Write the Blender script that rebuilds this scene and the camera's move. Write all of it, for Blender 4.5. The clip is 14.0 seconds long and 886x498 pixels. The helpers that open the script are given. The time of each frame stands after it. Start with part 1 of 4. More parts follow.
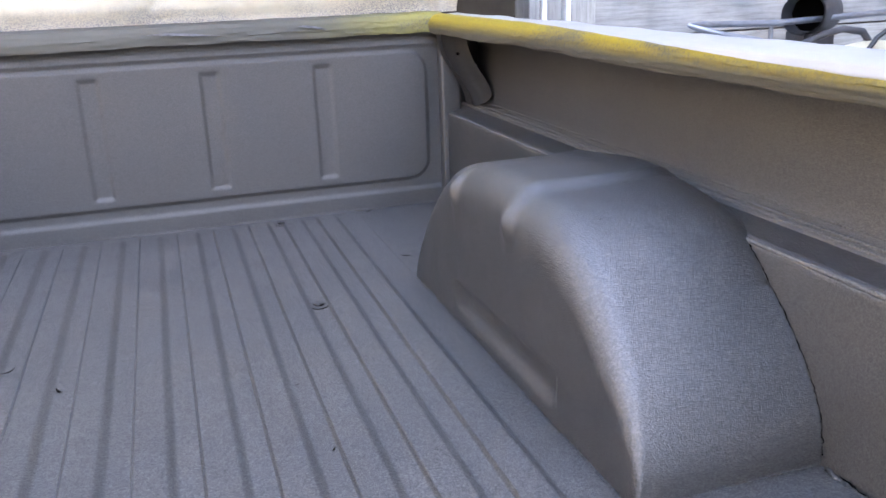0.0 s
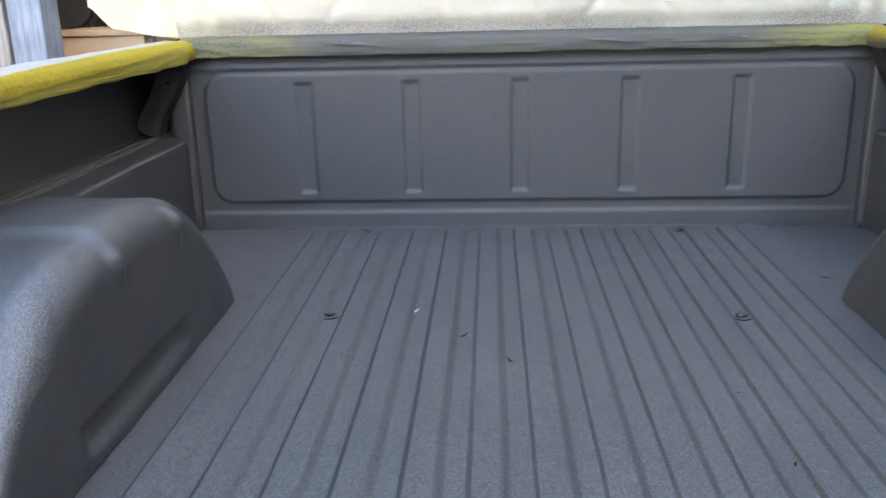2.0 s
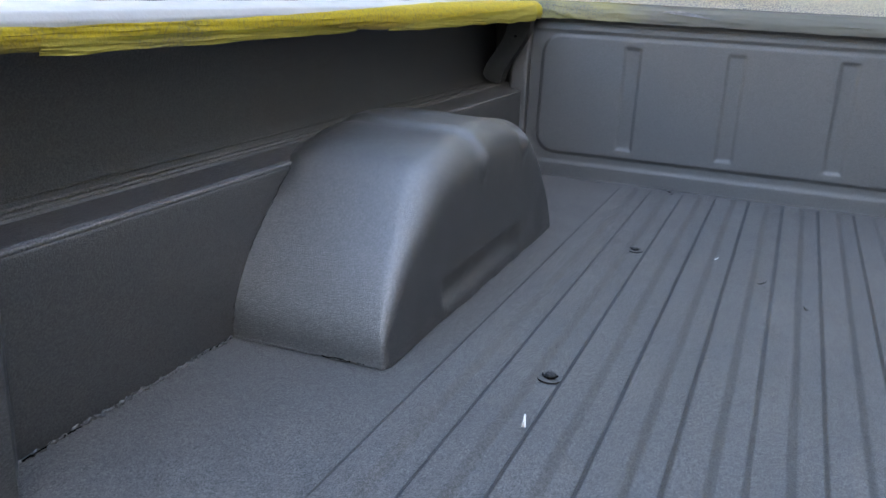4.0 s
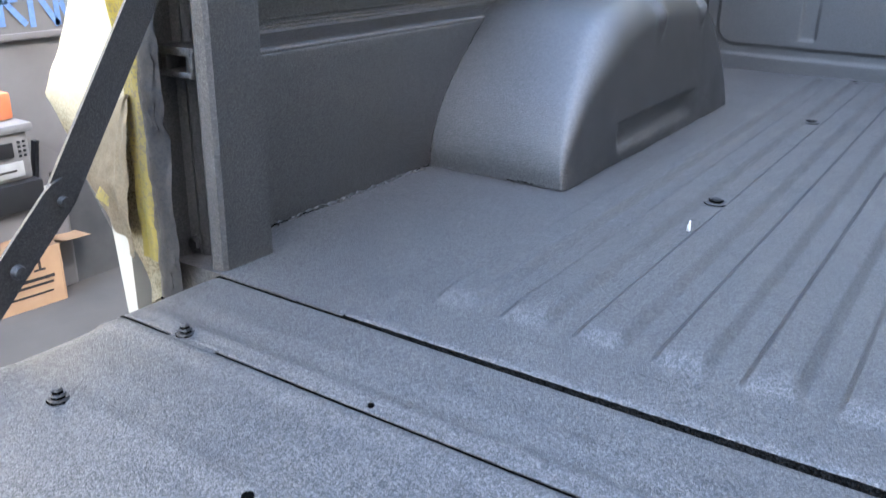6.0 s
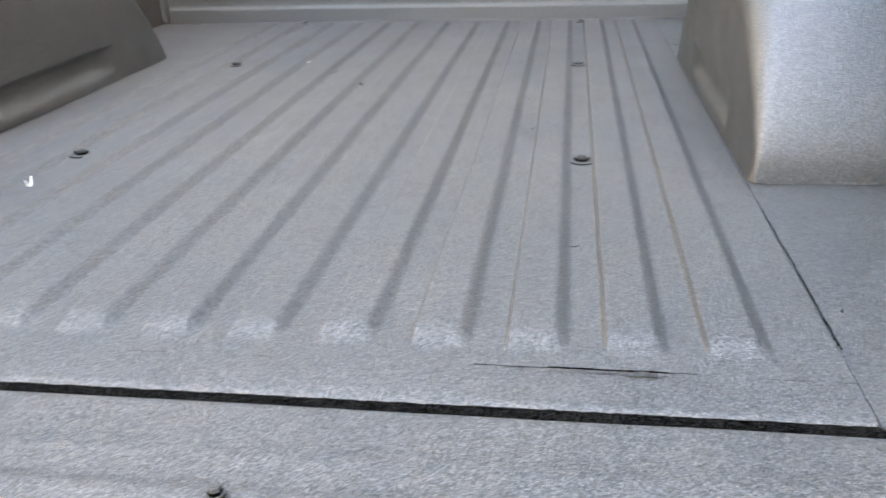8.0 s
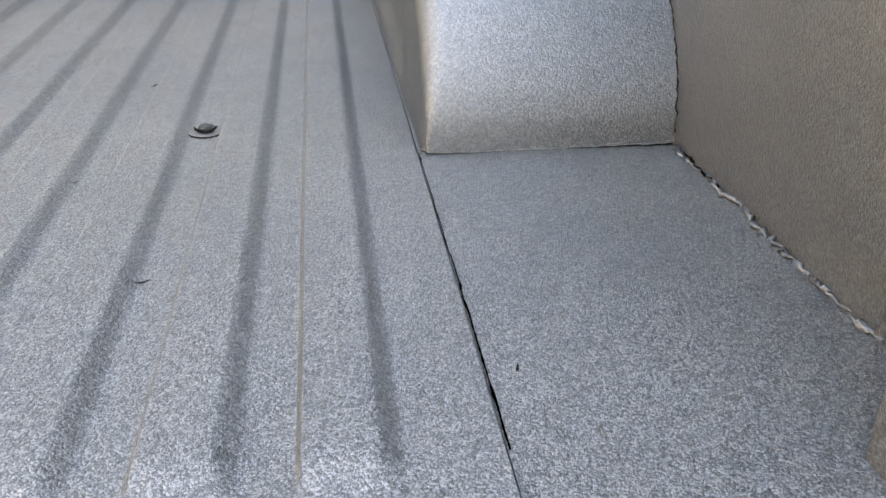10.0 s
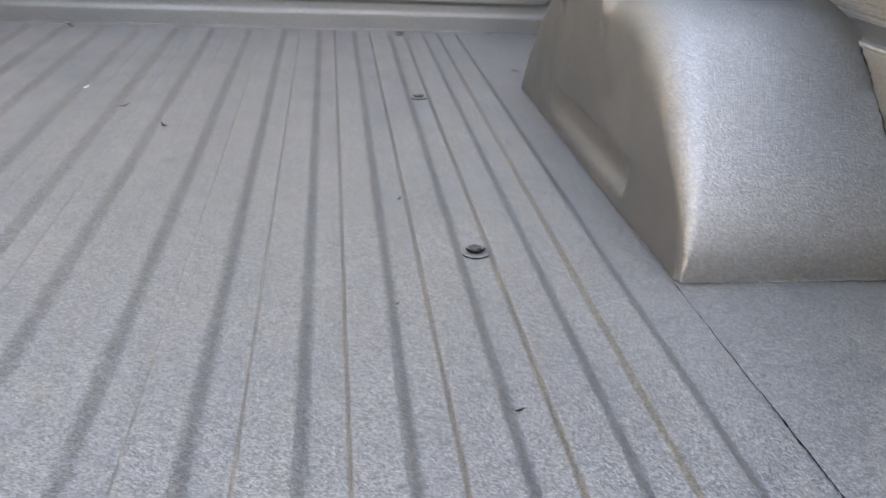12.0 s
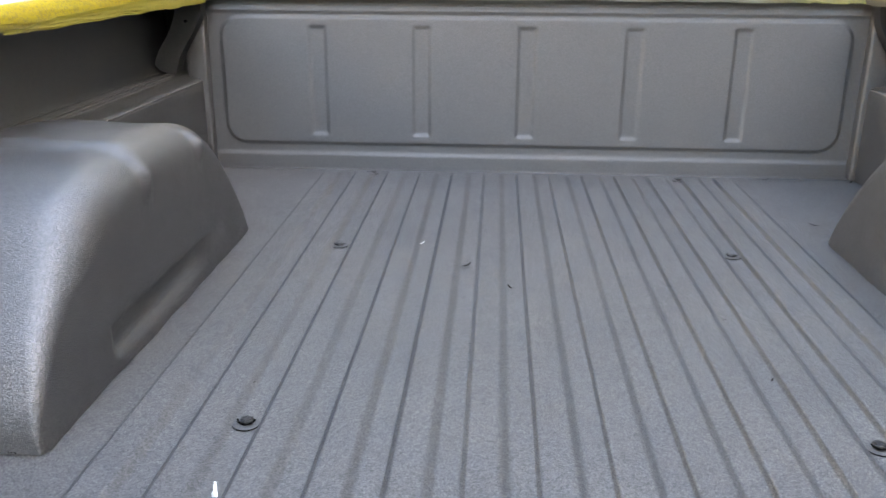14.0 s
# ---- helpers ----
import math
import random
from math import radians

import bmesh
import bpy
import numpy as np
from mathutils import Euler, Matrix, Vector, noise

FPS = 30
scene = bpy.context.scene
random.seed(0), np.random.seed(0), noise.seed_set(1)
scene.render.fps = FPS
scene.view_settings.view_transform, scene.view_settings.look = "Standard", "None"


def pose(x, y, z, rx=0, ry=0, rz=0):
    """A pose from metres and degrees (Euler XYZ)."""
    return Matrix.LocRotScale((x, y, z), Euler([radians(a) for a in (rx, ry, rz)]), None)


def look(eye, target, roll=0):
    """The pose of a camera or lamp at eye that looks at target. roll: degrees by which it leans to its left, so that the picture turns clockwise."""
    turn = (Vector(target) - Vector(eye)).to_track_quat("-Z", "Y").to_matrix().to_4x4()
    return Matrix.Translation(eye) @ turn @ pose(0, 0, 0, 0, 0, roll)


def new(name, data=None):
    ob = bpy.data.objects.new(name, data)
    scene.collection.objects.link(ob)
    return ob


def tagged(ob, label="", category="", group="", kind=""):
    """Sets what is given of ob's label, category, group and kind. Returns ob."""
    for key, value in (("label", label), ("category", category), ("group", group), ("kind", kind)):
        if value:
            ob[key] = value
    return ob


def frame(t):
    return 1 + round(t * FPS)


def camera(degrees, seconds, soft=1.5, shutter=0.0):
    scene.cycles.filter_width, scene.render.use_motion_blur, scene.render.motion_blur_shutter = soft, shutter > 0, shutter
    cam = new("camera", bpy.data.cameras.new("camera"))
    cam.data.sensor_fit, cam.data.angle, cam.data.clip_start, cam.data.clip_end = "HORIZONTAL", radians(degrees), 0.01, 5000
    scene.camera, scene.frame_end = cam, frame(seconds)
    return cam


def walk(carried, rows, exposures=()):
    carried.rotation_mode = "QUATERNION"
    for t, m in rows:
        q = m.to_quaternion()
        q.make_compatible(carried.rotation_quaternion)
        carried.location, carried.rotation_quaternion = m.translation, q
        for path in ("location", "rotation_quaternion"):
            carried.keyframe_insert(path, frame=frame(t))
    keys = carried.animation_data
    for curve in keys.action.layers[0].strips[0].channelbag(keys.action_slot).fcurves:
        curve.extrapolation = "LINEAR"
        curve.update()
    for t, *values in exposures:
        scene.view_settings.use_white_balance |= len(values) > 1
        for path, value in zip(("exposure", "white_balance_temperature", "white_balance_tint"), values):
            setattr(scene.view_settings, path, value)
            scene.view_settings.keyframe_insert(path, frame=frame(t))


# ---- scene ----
cam = camera(55.0, 14.0, shutter=0.15)
PATH = [
    (0, (0.163, -0.198, 0.601), (0.74, 1.617, -0.011), -2.1),
    (0.5, (0.099, -0.183, 0.605), (0.517, 1.679, 0.007), -2.0),
    (1, (0.027, -0.2, 0.619), (0.238, 1.698, 0.025), -1.9),
    (1.5, (-0.033, -0.195, 0.62), (0.03, 1.716, 0.034), -1.6),
    (2, (-0.081, -0.214, 0.616), (-0.197, 1.696, 0.033), -1.4),
    (2.5, (-0.101, -0.257, 0.609), (-0.358, 1.639, 0.025), -0.6),
    (3, (-0.112, -0.336, 0.601), (-0.542, 1.529, 0.018), 0.4),
    (3.5, (-0.124, -0.417, 0.561), (-0.727, 1.402, -0.014), 1.8),
    (3.7, (-0.137, -0.44, 0.554), (-0.782, 1.36, -0.031), 2.4),
    (5.8, (-0.054, -0.674, 0.436), (-1.074, 0.915, -0.222), 0.8),
    (6, (-0.048, -0.676, 0.417), (-1.076, 0.878, -0.31), 1.0),
    (6.5, (0.021, -0.605, 0.386), (-1.012, 0.9, -0.432), 0.9),
    (7, (0.141, -0.583, 0.38), (-0.632, 1.076, -0.426), 0.3),
    (7.5, (0.255, -0.63, 0.391), (-0.177, 1.151, -0.412), 1.4),
    (8, (0.376, -0.588, 0.39), (0.095, 1.225, -0.407), -2.0),
    (8.2, (0.442, -0.531, 0.38), (0.246, 1.293, -0.417), -3.4),
    (10.3, (0.53, -0.227, 0.317), (0.812, 1.515, -0.623), 1.2),
    (10.5, (0.528, -0.206, 0.33), (0.827, 1.537, -0.603), 1.3),
    (11, (0.497, -0.165, 0.336), (0.838, 1.578, -0.585), 2.4),
    (11.5, (0.379, -0.229, 0.378), (0.716, 1.525, -0.522), 2.2),
    (12, (0.226, -0.287, 0.442), (0.485, 1.505, -0.407), 3.0),
    (12.5, (0.107, -0.215, 0.496), (0.201, 1.633, -0.263), 0.7),
    (13, (0.042, -0.177, 0.511), (0.097, 1.688, -0.21), 0.2),
    (13.5, (-0.017, -0.249, 0.563), (0.006, 1.625, -0.137), -0.2),
    (14, (-0.087, -0.312, 0.578), (-0.202, 1.573, -0.079), 0.3),
]
LIGHTNESS = [(0.0, 4.4, 7250, 21), (1.0, 4.2, 7150, 16), (3.7, 4.0, 6850, 9), (6.0, 4.45, 6500, 10), (6.5, 4.57, 6600, 10), (7.05, 4.65, 7200, 10), (7.5, 4.82, 8000, 10), (8.2, 4.9, 8900, 11), (10.4, 4.98, 8800, 11), (11.0, 4.97, 8650, 11), (11.5, 5.2, 8900, 12), (12.0, 5.0, 9000, 13), (13.5, 4.98, 8600, 12), (14.0, 4.72, 8100, 12)]
walk(cam, [(t, look(eye, target, roll)) for t, eye, target, roll in PATH], LIGHTNESS)

# ---- world and light ----
SUN_EL = 35.0
SUN_WAY = (0.843, -0.538)   # level way towards the sun, which stands behind the tall unseen wall added on the right
world = bpy.data.worlds.new("sky")
scene.world = world
world.use_nodes = True
wn = world.node_tree
sky = wn.nodes.new("ShaderNodeTexSky")
sky.sky_type = "NISHITA"
sky.sun_disc = False
sky.dust_density = 1.5
sky.sun_elevation = radians(SUN_EL)
sky.sun_rotation = math.atan2(*SUN_WAY)
bg = wn.nodes["Background"]
bg.inputs["Strength"].default_value = 0.15
wn.links.new(sky.outputs["Color"], bg.inputs["Color"])
sun = new("sun", bpy.data.lights.new("sun", "SUN"))
sun.data.energy = 2.4
sun.data.angle = radians(0.5)
sun.data.color = (1.0, 0.93, 0.82)
sun.matrix_world = look((10 * SUN_WAY[0], 10 * SUN_WAY[1], 10 * math.tan(radians(SUN_EL))), (0, 0, 0))


# ---- materials ----
def material(name, base, rough=0.6, metal=0.0, spec=0.5):
    m = bpy.data.materials.new(name)
    m.use_nodes = True
    b = m.node_tree.nodes["Principled BSDF"]
    b.inputs["Base Color"].default_value = (*base, 1)
    b.inputs["Roughness"].default_value = rough
    b.inputs["Metallic"].default_value = metal
    b.inputs["Specular IOR Level"].default_value = spec
    return m


def node(m, kind, **inputs):
    n = m.node_tree.nodes.new(kind)
    for key, value in inputs.items():
        n.inputs[key.replace("_", " ")].default_value = value
    return n


def link(m, a, b):
    m.node_tree.links.new(a, b)


def coords(m, stretch=(1, 1, 1)):
    t = node(m, "ShaderNodeTexCoord")
    mp = node(m, "ShaderNodeMapping", Scale=stretch)
    link(m, t.outputs["Object"], mp.inputs["Vector"])
    return mp.outputs["Vector"]


def noise_node(m, vec, scale, detail=3.0, rough=0.55):
    n = node(m, "ShaderNodeTexNoise", Scale=scale, Detail=detail, Roughness=rough)
    link(m, vec, n.inputs["Vector"])
    return n.outputs["Fac"]


def ramp(m, fac, stops):
    r = node(m, "ShaderNodeValToRGB")
    els = r.color_ramp.elements
    while len(els) < len(stops):
        els.new(0.5)
    for e, (p, c) in zip(els, stops):
        e.position, e.color = p, (*c, 1)
    link(m, fac, r.inputs["Fac"])
    return r.outputs["Color"]


def mix(m, fac, a, b, blend="MIX"):
    x = node(m, "ShaderNodeMix")
    x.data_type, x.blend_type = "RGBA", blend
    if isinstance(fac, float):
        x.inputs[0].default_value = fac
    else:
        link(m, fac, x.inputs[0])
    for value, slot in ((a, 6), (b, 7)):
        if isinstance(value, tuple):
            x.inputs[slot].default_value = (*value, 1)
        else:
            link(m, value, x.inputs[slot])
    return x.outputs[2]


def bump(m, height, strength=0.5, distance=0.001, after=None):
    b = node(m, "ShaderNodeBump", Strength=strength, Distance=distance)
    link(m, height, b.inputs["Height"])
    if after is not None:
        link(m, after, b.inputs["Normal"])
    return b.outputs["Normal"]


def principled(m):
    return m.node_tree.nodes["Principled BSDF"].inputs


def liner(name, base=0.032, fine=1050.0, coarse=480.0, relief=0.0010, rough=0.5, dark=0.12, pale=3.1, gloss=0.6, lumps=0.33):
    """Sprayed polyurethane bed liner: dark grey pebbly skin, with pits between the grains and a random dark to pale
    tone per grain.
    """
    m = material(name, (base, base, base), rough, 0, gloss)
    v = coords(m)
    mid, big, blotch = noise_node(m, v, coarse * 0.55, 3.0, 0.6), noise_node(m, v, 9.0, 4.0), noise_node(m, v, 2.2, 3.0)
    grains = []
    for scale in (fine, coarse):
        cells = node(m, "ShaderNodeTexVoronoi", Scale=scale)
        link(m, v, cells.inputs["Vector"])
        tone = node(m, "ShaderNodeSeparateColor")
        link(m, cells.outputs["Color"], tone.inputs[0])
        grains.append((tone.outputs[0], cells.outputs["Distance"]))
    clump = node(m, "ShaderNodeMapRange", From_Min=0.28, From_Max=0.72, To_Min=0.0, To_Max=1.0)
    link(m, mid, clump.inputs["Value"])
    speckle = mix(m, 0.14, mix(m, lumps, grains[0][0], grains[1][0]), clump.outputs[0])
    b = base
    speck = ramp(m, speckle, [(0.22, (b * dark * 1.04, b * dark, b * dark * 0.95)), (0.48, (b * 0.88, b * 0.85, b * 0.80)), (0.80, (b * pale * 1.04, b * pale, b * pale * 0.95))])
    tone = ramp(m, big, [(0.3, (0.92, 0.92, 0.93)), (0.7, (1.07, 1.07, 1.05))])
    tone2 = ramp(m, blotch, [(0.35, (0.95, 0.96, 0.98)), (0.65, (1.05, 1.03, 1.01))])
    link(m, mix(m, 1.0, mix(m, 1.0, speck, tone, "MULTIPLY"), tone2, "MULTIPLY"), principled(m)["Base Color"])
    link(m, ramp(m, big, [(0.3, (rough - 0.03,) * 3), (0.7, (rough + 0.05,) * 3)]), principled(m)["Roughness"])
    pebble = ramp(m, grains[1][1], [(0.0, (1, 1, 1)), (0.75, (0, 0, 0))])
    grit = ramp(m, grains[0][1], [(0.0, (1, 1, 1)), (0.8, (0, 0, 0))])
    first = bump(m, mix(m, 0.35, pebble, clump.outputs[0]), 0.6, relief)
    link(m, bump(m, grit, 0.6, relief * 0.5, first), principled(m)["Normal"])
    return m


LINER = liner("bed_liner")
LINER_COARSE = liner("bed_liner_coarse", 0.023, 1000.0, 450.0, 0.0011, 0.37, 0.18, 2.4, 0.95, 0.50)
LINER_THIN = liner("bed_liner_thin", 0.031, 1100.0, 500.0, 0.0008, 0.5, 0.6, 1.5)
# paler copy of the liner, for highlights painted along the ledge crests
LINER_CREST = liner("highlight_liner_crest", 0.060, 900.0, 400.0, 0.0011, 0.5, 0.35, 2.0)
LINER_BARE = liner("thinly_sprayed_steel", 0.009, 1000.0, 500.0, 0.0008, 0.55, 0.3, 2.5, 0.2)
LINER_STRAP = liner("thinly_sprayed_strap", 0.018, 900.0, 420.0, 0.0008, 0.45, 0.4, 1.8)
# near-black grit for the block that stands for shade in the tailgate gap
GAP_GRIT = liner("gritty_gap_black", 0.0025, 800.0, 400.0, 0.0012, 0.9, 0.1, 4.5, 0.0)
# darker copies of LINER: the rib flanks' shade as base colour
LINER_FLANK = liner("shaded_flank_liner", 0.029, 1050.0, 480.0, 0.0010, 0.5, 0.12, 2.9, 0.6, 0.33)
LINER_FLANK_DARK = liner("deep_shaded_flank_liner", 0.0205, 1050.0, 480.0, 0.0010, 0.5, 0.12, 2.9, 0.6, 0.33)
# near-black for cracks, holes and backing, and for shade in slit and pipe
BLACK = material("flat_black", (0.002, 0.002, 0.002), 0.9, 0, 0.0)


def paper_material(name, base, spray, low, high, axis, tint=None, thin=0.25):
    """Masking paper with dark overspray that thins out along one axis, between low and high."""
    m = material(name, base, 0.8, 0, 0.25)
    v = coords(m)
    sep = node(m, "ShaderNodeSeparateXYZ")
    link(m, v, sep.inputs[0])
    mr = node(m, "ShaderNodeMapRange", From_Min=low, From_Max=high, To_Min=0.0, To_Max=1.0)
    link(m, sep.outputs[axis], mr.inputs["Value"])
    wob = noise_node(m, coords(m, (1.0, 1.0, 1.0)), 5.0, 4.0)
    add = node(m, "ShaderNodeMath")
    add.operation = "MULTIPLY_ADD"
    link(m, wob, add.inputs[0])
    add.inputs[1].default_value = 0.9
    link(m, mr.outputs[0], add.inputs[2])
    amount = ramp(m, add.outputs[0], [(0.45, (1, 1, 1)), (0.95, (0, 0, 0))])
    dots = ramp(m, noise_node(m, v, 260.0, 2.0), [(0.42, (thin,) * 3), (0.6, (1,) * 3)])
    cover = mix(m, 1.0, amount, dots, "MULTIPLY")
    paper = mix(m, noise_node(m, v, 14.0, 4.0), base, tuple(c * 0.86 for c in base))
    if tint is not None:
        paper = mix(m, ramp(m, noise_node(m, coords(m, (1.5, 1.5, 4.0)), 3.0), [(0.45, (0,) * 3), (0.6, (1,) * 3)]), paper, tint)
    link(m, mix(m, cover, paper, spray), principled(m)["Base Color"])
    link(m, bump(m, noise_node(m, v, 35.0, 4.0), 0.3, 0.004, bump(m, noise_node(m, v, 300.0, 2.0), 0.3, 0.0006)), principled(m)["Normal"])
    return m


def tape_material(name, base, spray, dark_at, scale, fade=None, grit=0.25):
    """Yellow masking tape, gritty with overspray in patches, and more of it along an axis where fade is (axis, clean, covered)."""
    m = material(name, base, 0.6, 0, 0.35)
    v = coords(m)
    patch = ramp(m, noise_node(m, coords(m, scale), 3.0, 3.0), [(dark_at - 0.1, (0,) * 3), (dark_at + 0.12, (1,) * 3)])
    dots = ramp(m, noise_node(m, v, 210.0, 3.0), [(0.50, (0,) * 3), (0.60, (1,) * 3)])
    fleck = mix(m, grit, mix(m, 1.0, patch, dots, "MULTIPLY"), dots, "SCREEN")
    soft = mix(m, 0.75, (0.0, 0.0, 0.0), patch)
    both = mix(m, 1.0, fleck, soft, "SCREEN")
    if fade is not None:
        axis, clean, covered = fade
        sep = node(m, "ShaderNodeSeparateXYZ")
        link(m, v, sep.inputs[0])
        size = node(m, "ShaderNodeMath")
        size.operation = "ABSOLUTE"
        link(m, sep.outputs[axis], size.inputs[0])
        mr = node(m, "ShaderNodeMapRange", From_Min=clean, From_Max=covered, To_Min=0.0, To_Max=0.9)
        wob = node(m, "ShaderNodeMath")
        wob.operation = "MULTIPLY_ADD"
        link(m, noise_node(m, v, 9.0, 4.0), wob.inputs[0])
        wob.inputs[1].default_value = (covered - clean) * 0.4
        link(m, size.outputs[0], wob.inputs[2])
        link(m, wob.outputs[0], mr.inputs["Value"])
        both = mix(m, 1.0, both, mr.outputs[0], "SCREEN")
    tone = mix(m, noise_node(m, v, 25.0, 3.0), base, tuple(c * 0.8 for c in base))
    link(m, mix(m, both, tone, spray), principled(m)["Base Color"])
    link(m, bump(m, noise_node(m, v, 330.0, 2.0), 0.5, 0.001), principled(m)["Normal"])
    return m


def mottled(name, a, b, scale, rough, relief=0.0, metal=0.0, detail=4.0):
    m = material(name, a, rough, metal)
    v = coords(m)
    f = noise_node(m, v, scale, detail)
    link(m, ramp(m, f, [(0.3, a), (0.7, b)]), principled(m)["Base Color"])
    if relief:
        link(m, bump(m, noise_node(m, v, scale * 8, 3.0), 0.5, relief), principled(m)["Normal"])
    return m


PAPER_CAB = paper_material("masking_paper_cab", (0.76, 0.70, 0.55), (0.17, 0.18, 0.23), 0.485, 0.64, 2)
PAPER_RAIL = paper_material("masking_paper_rail", (0.50, 0.49, 0.46), (0.10, 0.10, 0.095), 0.45, 0.507, 2, None, 0.05)
PAPER_REAR = paper_material("masking_paper_rear", (0.82, 0.75, 0.54), (0.15, 0.12, 0.065), 0.13, 0.36, 2, None, 0.75)
PAPER_BROWN = paper_material("sprayed_brown_paper", (0.30, 0.245, 0.165), (0.16, 0.13, 0.085), 0.0, 0.4, 2, None, 0.5)
TAPE = tape_material("yellow_masking_tape", (0.56, 0.43, 0.025), (0.11, 0.11, 0.10), 0.68, (1.0, 1.0, 1.0), (2, 0.470, 0.446), 0.35)
TAPE_PALE = tape_material("pale_masking_tape", (0.56, 0.48, 0.09), (0.16, 0.16, 0.14), 0.62, (1.0, 1.0, 1.0), None, 0.12)
TAPE_RIGHT = tape_material("misted_masking_tape", (0.42, 0.31, 0.025), (0.09, 0.09, 0.085), 0.64, (1.0, 1.2, 6.0), (2, 0.490, 0.466), 0.3)
TAPE_HEADER = tape_material("sprayed_masking_tape", (0.40, 0.36, 0.09), (0.095, 0.095, 0.10), 0.60, (0.8, 1.2, 3.0), (0, 0.82, 0.45), 0.06)
TAPE_CLEAN = tape_material("clean_yellow_tape", (0.68, 0.56, 0.06), (0.3, 0.28, 0.2), 0.75, (1.0, 1.0, 1.0))
TAPE_REAR = tape_material("brown_misted_tape", (0.62, 0.47, 0.03), (0.20, 0.17, 0.11), 0.60, (1.0, 1.0, 1.0), (2, 0.16, -0.16))
TAPE_POST = tape_material("greyed_corner_tape", (0.40, 0.34, 0.23), (0.04, 0.04, 0.042), 0.62, (1.0, 1.0, 1.0), (0, 0.915, 0.872))
PAPER_FLAP = mottled("misted_paper_flap", (0.09, 0.09, 0.09), (0.17, 0.165, 0.16), 60.0, 0.8, 0.0006)
PAPER_CLEAN = mottled("clean_masking_paper", (0.76, 0.69, 0.51), (0.82, 0.75, 0.57), 6.0, 0.8, 0.001)


def wood(name, base, along, dark):
    """Weathered, thinly whitewashed boards with grain along one axis."""
    m = material(name, base, 0.85, 0, 0.2)
    stretch = [22.0, 22.0, 22.0]
    stretch[along] = 1.3
    v = coords(m, tuple(stretch))
    g = noise_node(m, v, 3.0, 6.0, 0.7)
    worn = noise_node(m, coords(m), 6.0, 4.0)
    info = node(m, "ShaderNodeObjectInfo")
    grain = ramp(m, g, [(0.35, dark), (0.55, base), (0.75, tuple(min(1, c * 1.15) for c in base))])
    tone = ramp(m, worn, [(0.35, (0.72, 0.73, 0.76)), (0.65, (1.05, 1.05, 1.05))])
    per = ramp(m, info.outputs["Random"], [(0.0, (0.86, 0.87, 0.9)), (1.0, (1.05, 1.04, 1.0))])
    link(m, mix(m, 1.0, mix(m, 1.0, grain, tone, "MULTIPLY"), per, "MULTIPLY"), principled(m)["Base Color"])
    link(m, bump(m, g, 0.6, 0.004), principled(m)["Normal"])
    return m


WOOD_X = wood("whitewashed_board_level", (0.38, 0.36, 0.33), 0, (0.26, 0.245, 0.22))
WOOD_Z = wood("whitewashed_board_upright", (0.40, 0.38, 0.35), 2, (0.26, 0.25, 0.23))
WOOD_DOOR_X = wood("pale_plank_level", (0.25, 0.24, 0.23), 0, (0.15, 0.145, 0.14))
WOOD_DOOR_Z = wood("pale_plank_upright", (0.25, 0.24, 0.23), 2, (0.15, 0.145, 0.14))
WOOD_BLUE = wood("blue_grey_board", (0.22, 0.26, 0.31), 2, (0.14, 0.165, 0.20))


CONCRETE = mottled("yard_concrete", (0.045, 0.039, 0.031), (0.08, 0.07, 0.056), 1.7, 0.9, 0.003)
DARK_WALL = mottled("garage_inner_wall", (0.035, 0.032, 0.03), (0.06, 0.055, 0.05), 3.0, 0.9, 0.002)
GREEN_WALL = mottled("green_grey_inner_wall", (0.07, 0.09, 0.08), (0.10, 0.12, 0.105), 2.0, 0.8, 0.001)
ROOF = mottled("roof_board", (0.1, 0.09, 0.08), (0.16, 0.14, 0.12), 4.0, 0.9, 0.002)
TAN_BOUNCE = mottled("tan_bounce_wall", (0.50, 0.46, 0.38), (0.58, 0.535, 0.45), 1.2, 0.9, 0.004)
BROWN_WALL = mottled("brown_shade_wall", (0.20, 0.15, 0.105), (0.26, 0.20, 0.145), 1.2, 0.9, 0.004)
REAR_WALL = mottled("brown_rear_blocker", (0.17, 0.135, 0.10), (0.23, 0.185, 0.14), 1.2, 0.9, 0.004)
CAB_PAINT = mottled("cab_paint", (0.35, 0.33, 0.27), (0.4, 0.38, 0.31), 2.0, 0.35)
CARDBOARD = mottled("cardboard", (0.36, 0.21, 0.11), (0.43, 0.26, 0.14), 12.0, 0.85, 0.0005)
PRINT = material("black_print", (0.03, 0.025, 0.02), 0.8)
TAN_BOX = mottled("tan_cabinet", (0.33, 0.22, 0.13), (0.4, 0.28, 0.17), 5.0, 0.6)
STEEL = mottled("dull_steel", (0.20, 0.22, 0.25), (0.30, 0.32, 0.36), 18.0, 0.45, 0.0004, 0.7)
DARK_STEEL = mottled("dark_pipe", (0.05, 0.05, 0.055), (0.1, 0.1, 0.11), 14.0, 0.5, 0.0004, 0.4)
GREY_PLASTIC = mottled("grey_plastic", (0.17, 0.16, 0.145), (0.24, 0.225, 0.205), 9.0, 0.5)
BLACK_PLASTIC = mottled("black_plastic", (0.012, 0.012, 0.013), (0.022, 0.022, 0.022), 9.0, 0.45)
ORANGE = mottled("orange_plastic", (0.6, 0.17, 0.06), (0.66, 0.21, 0.09), 12.0, 0.6)
GREY_SHEET = mottled("grey_metal_sheet", (0.13, 0.12, 0.11), (0.18, 0.17, 0.155), 3.0, 0.7, 0.0008)
FILM_SHEET = mottled("dusty_dark_sheet", (0.05, 0.05, 0.048), (0.11, 0.107, 0.10), 5.0, 0.28)
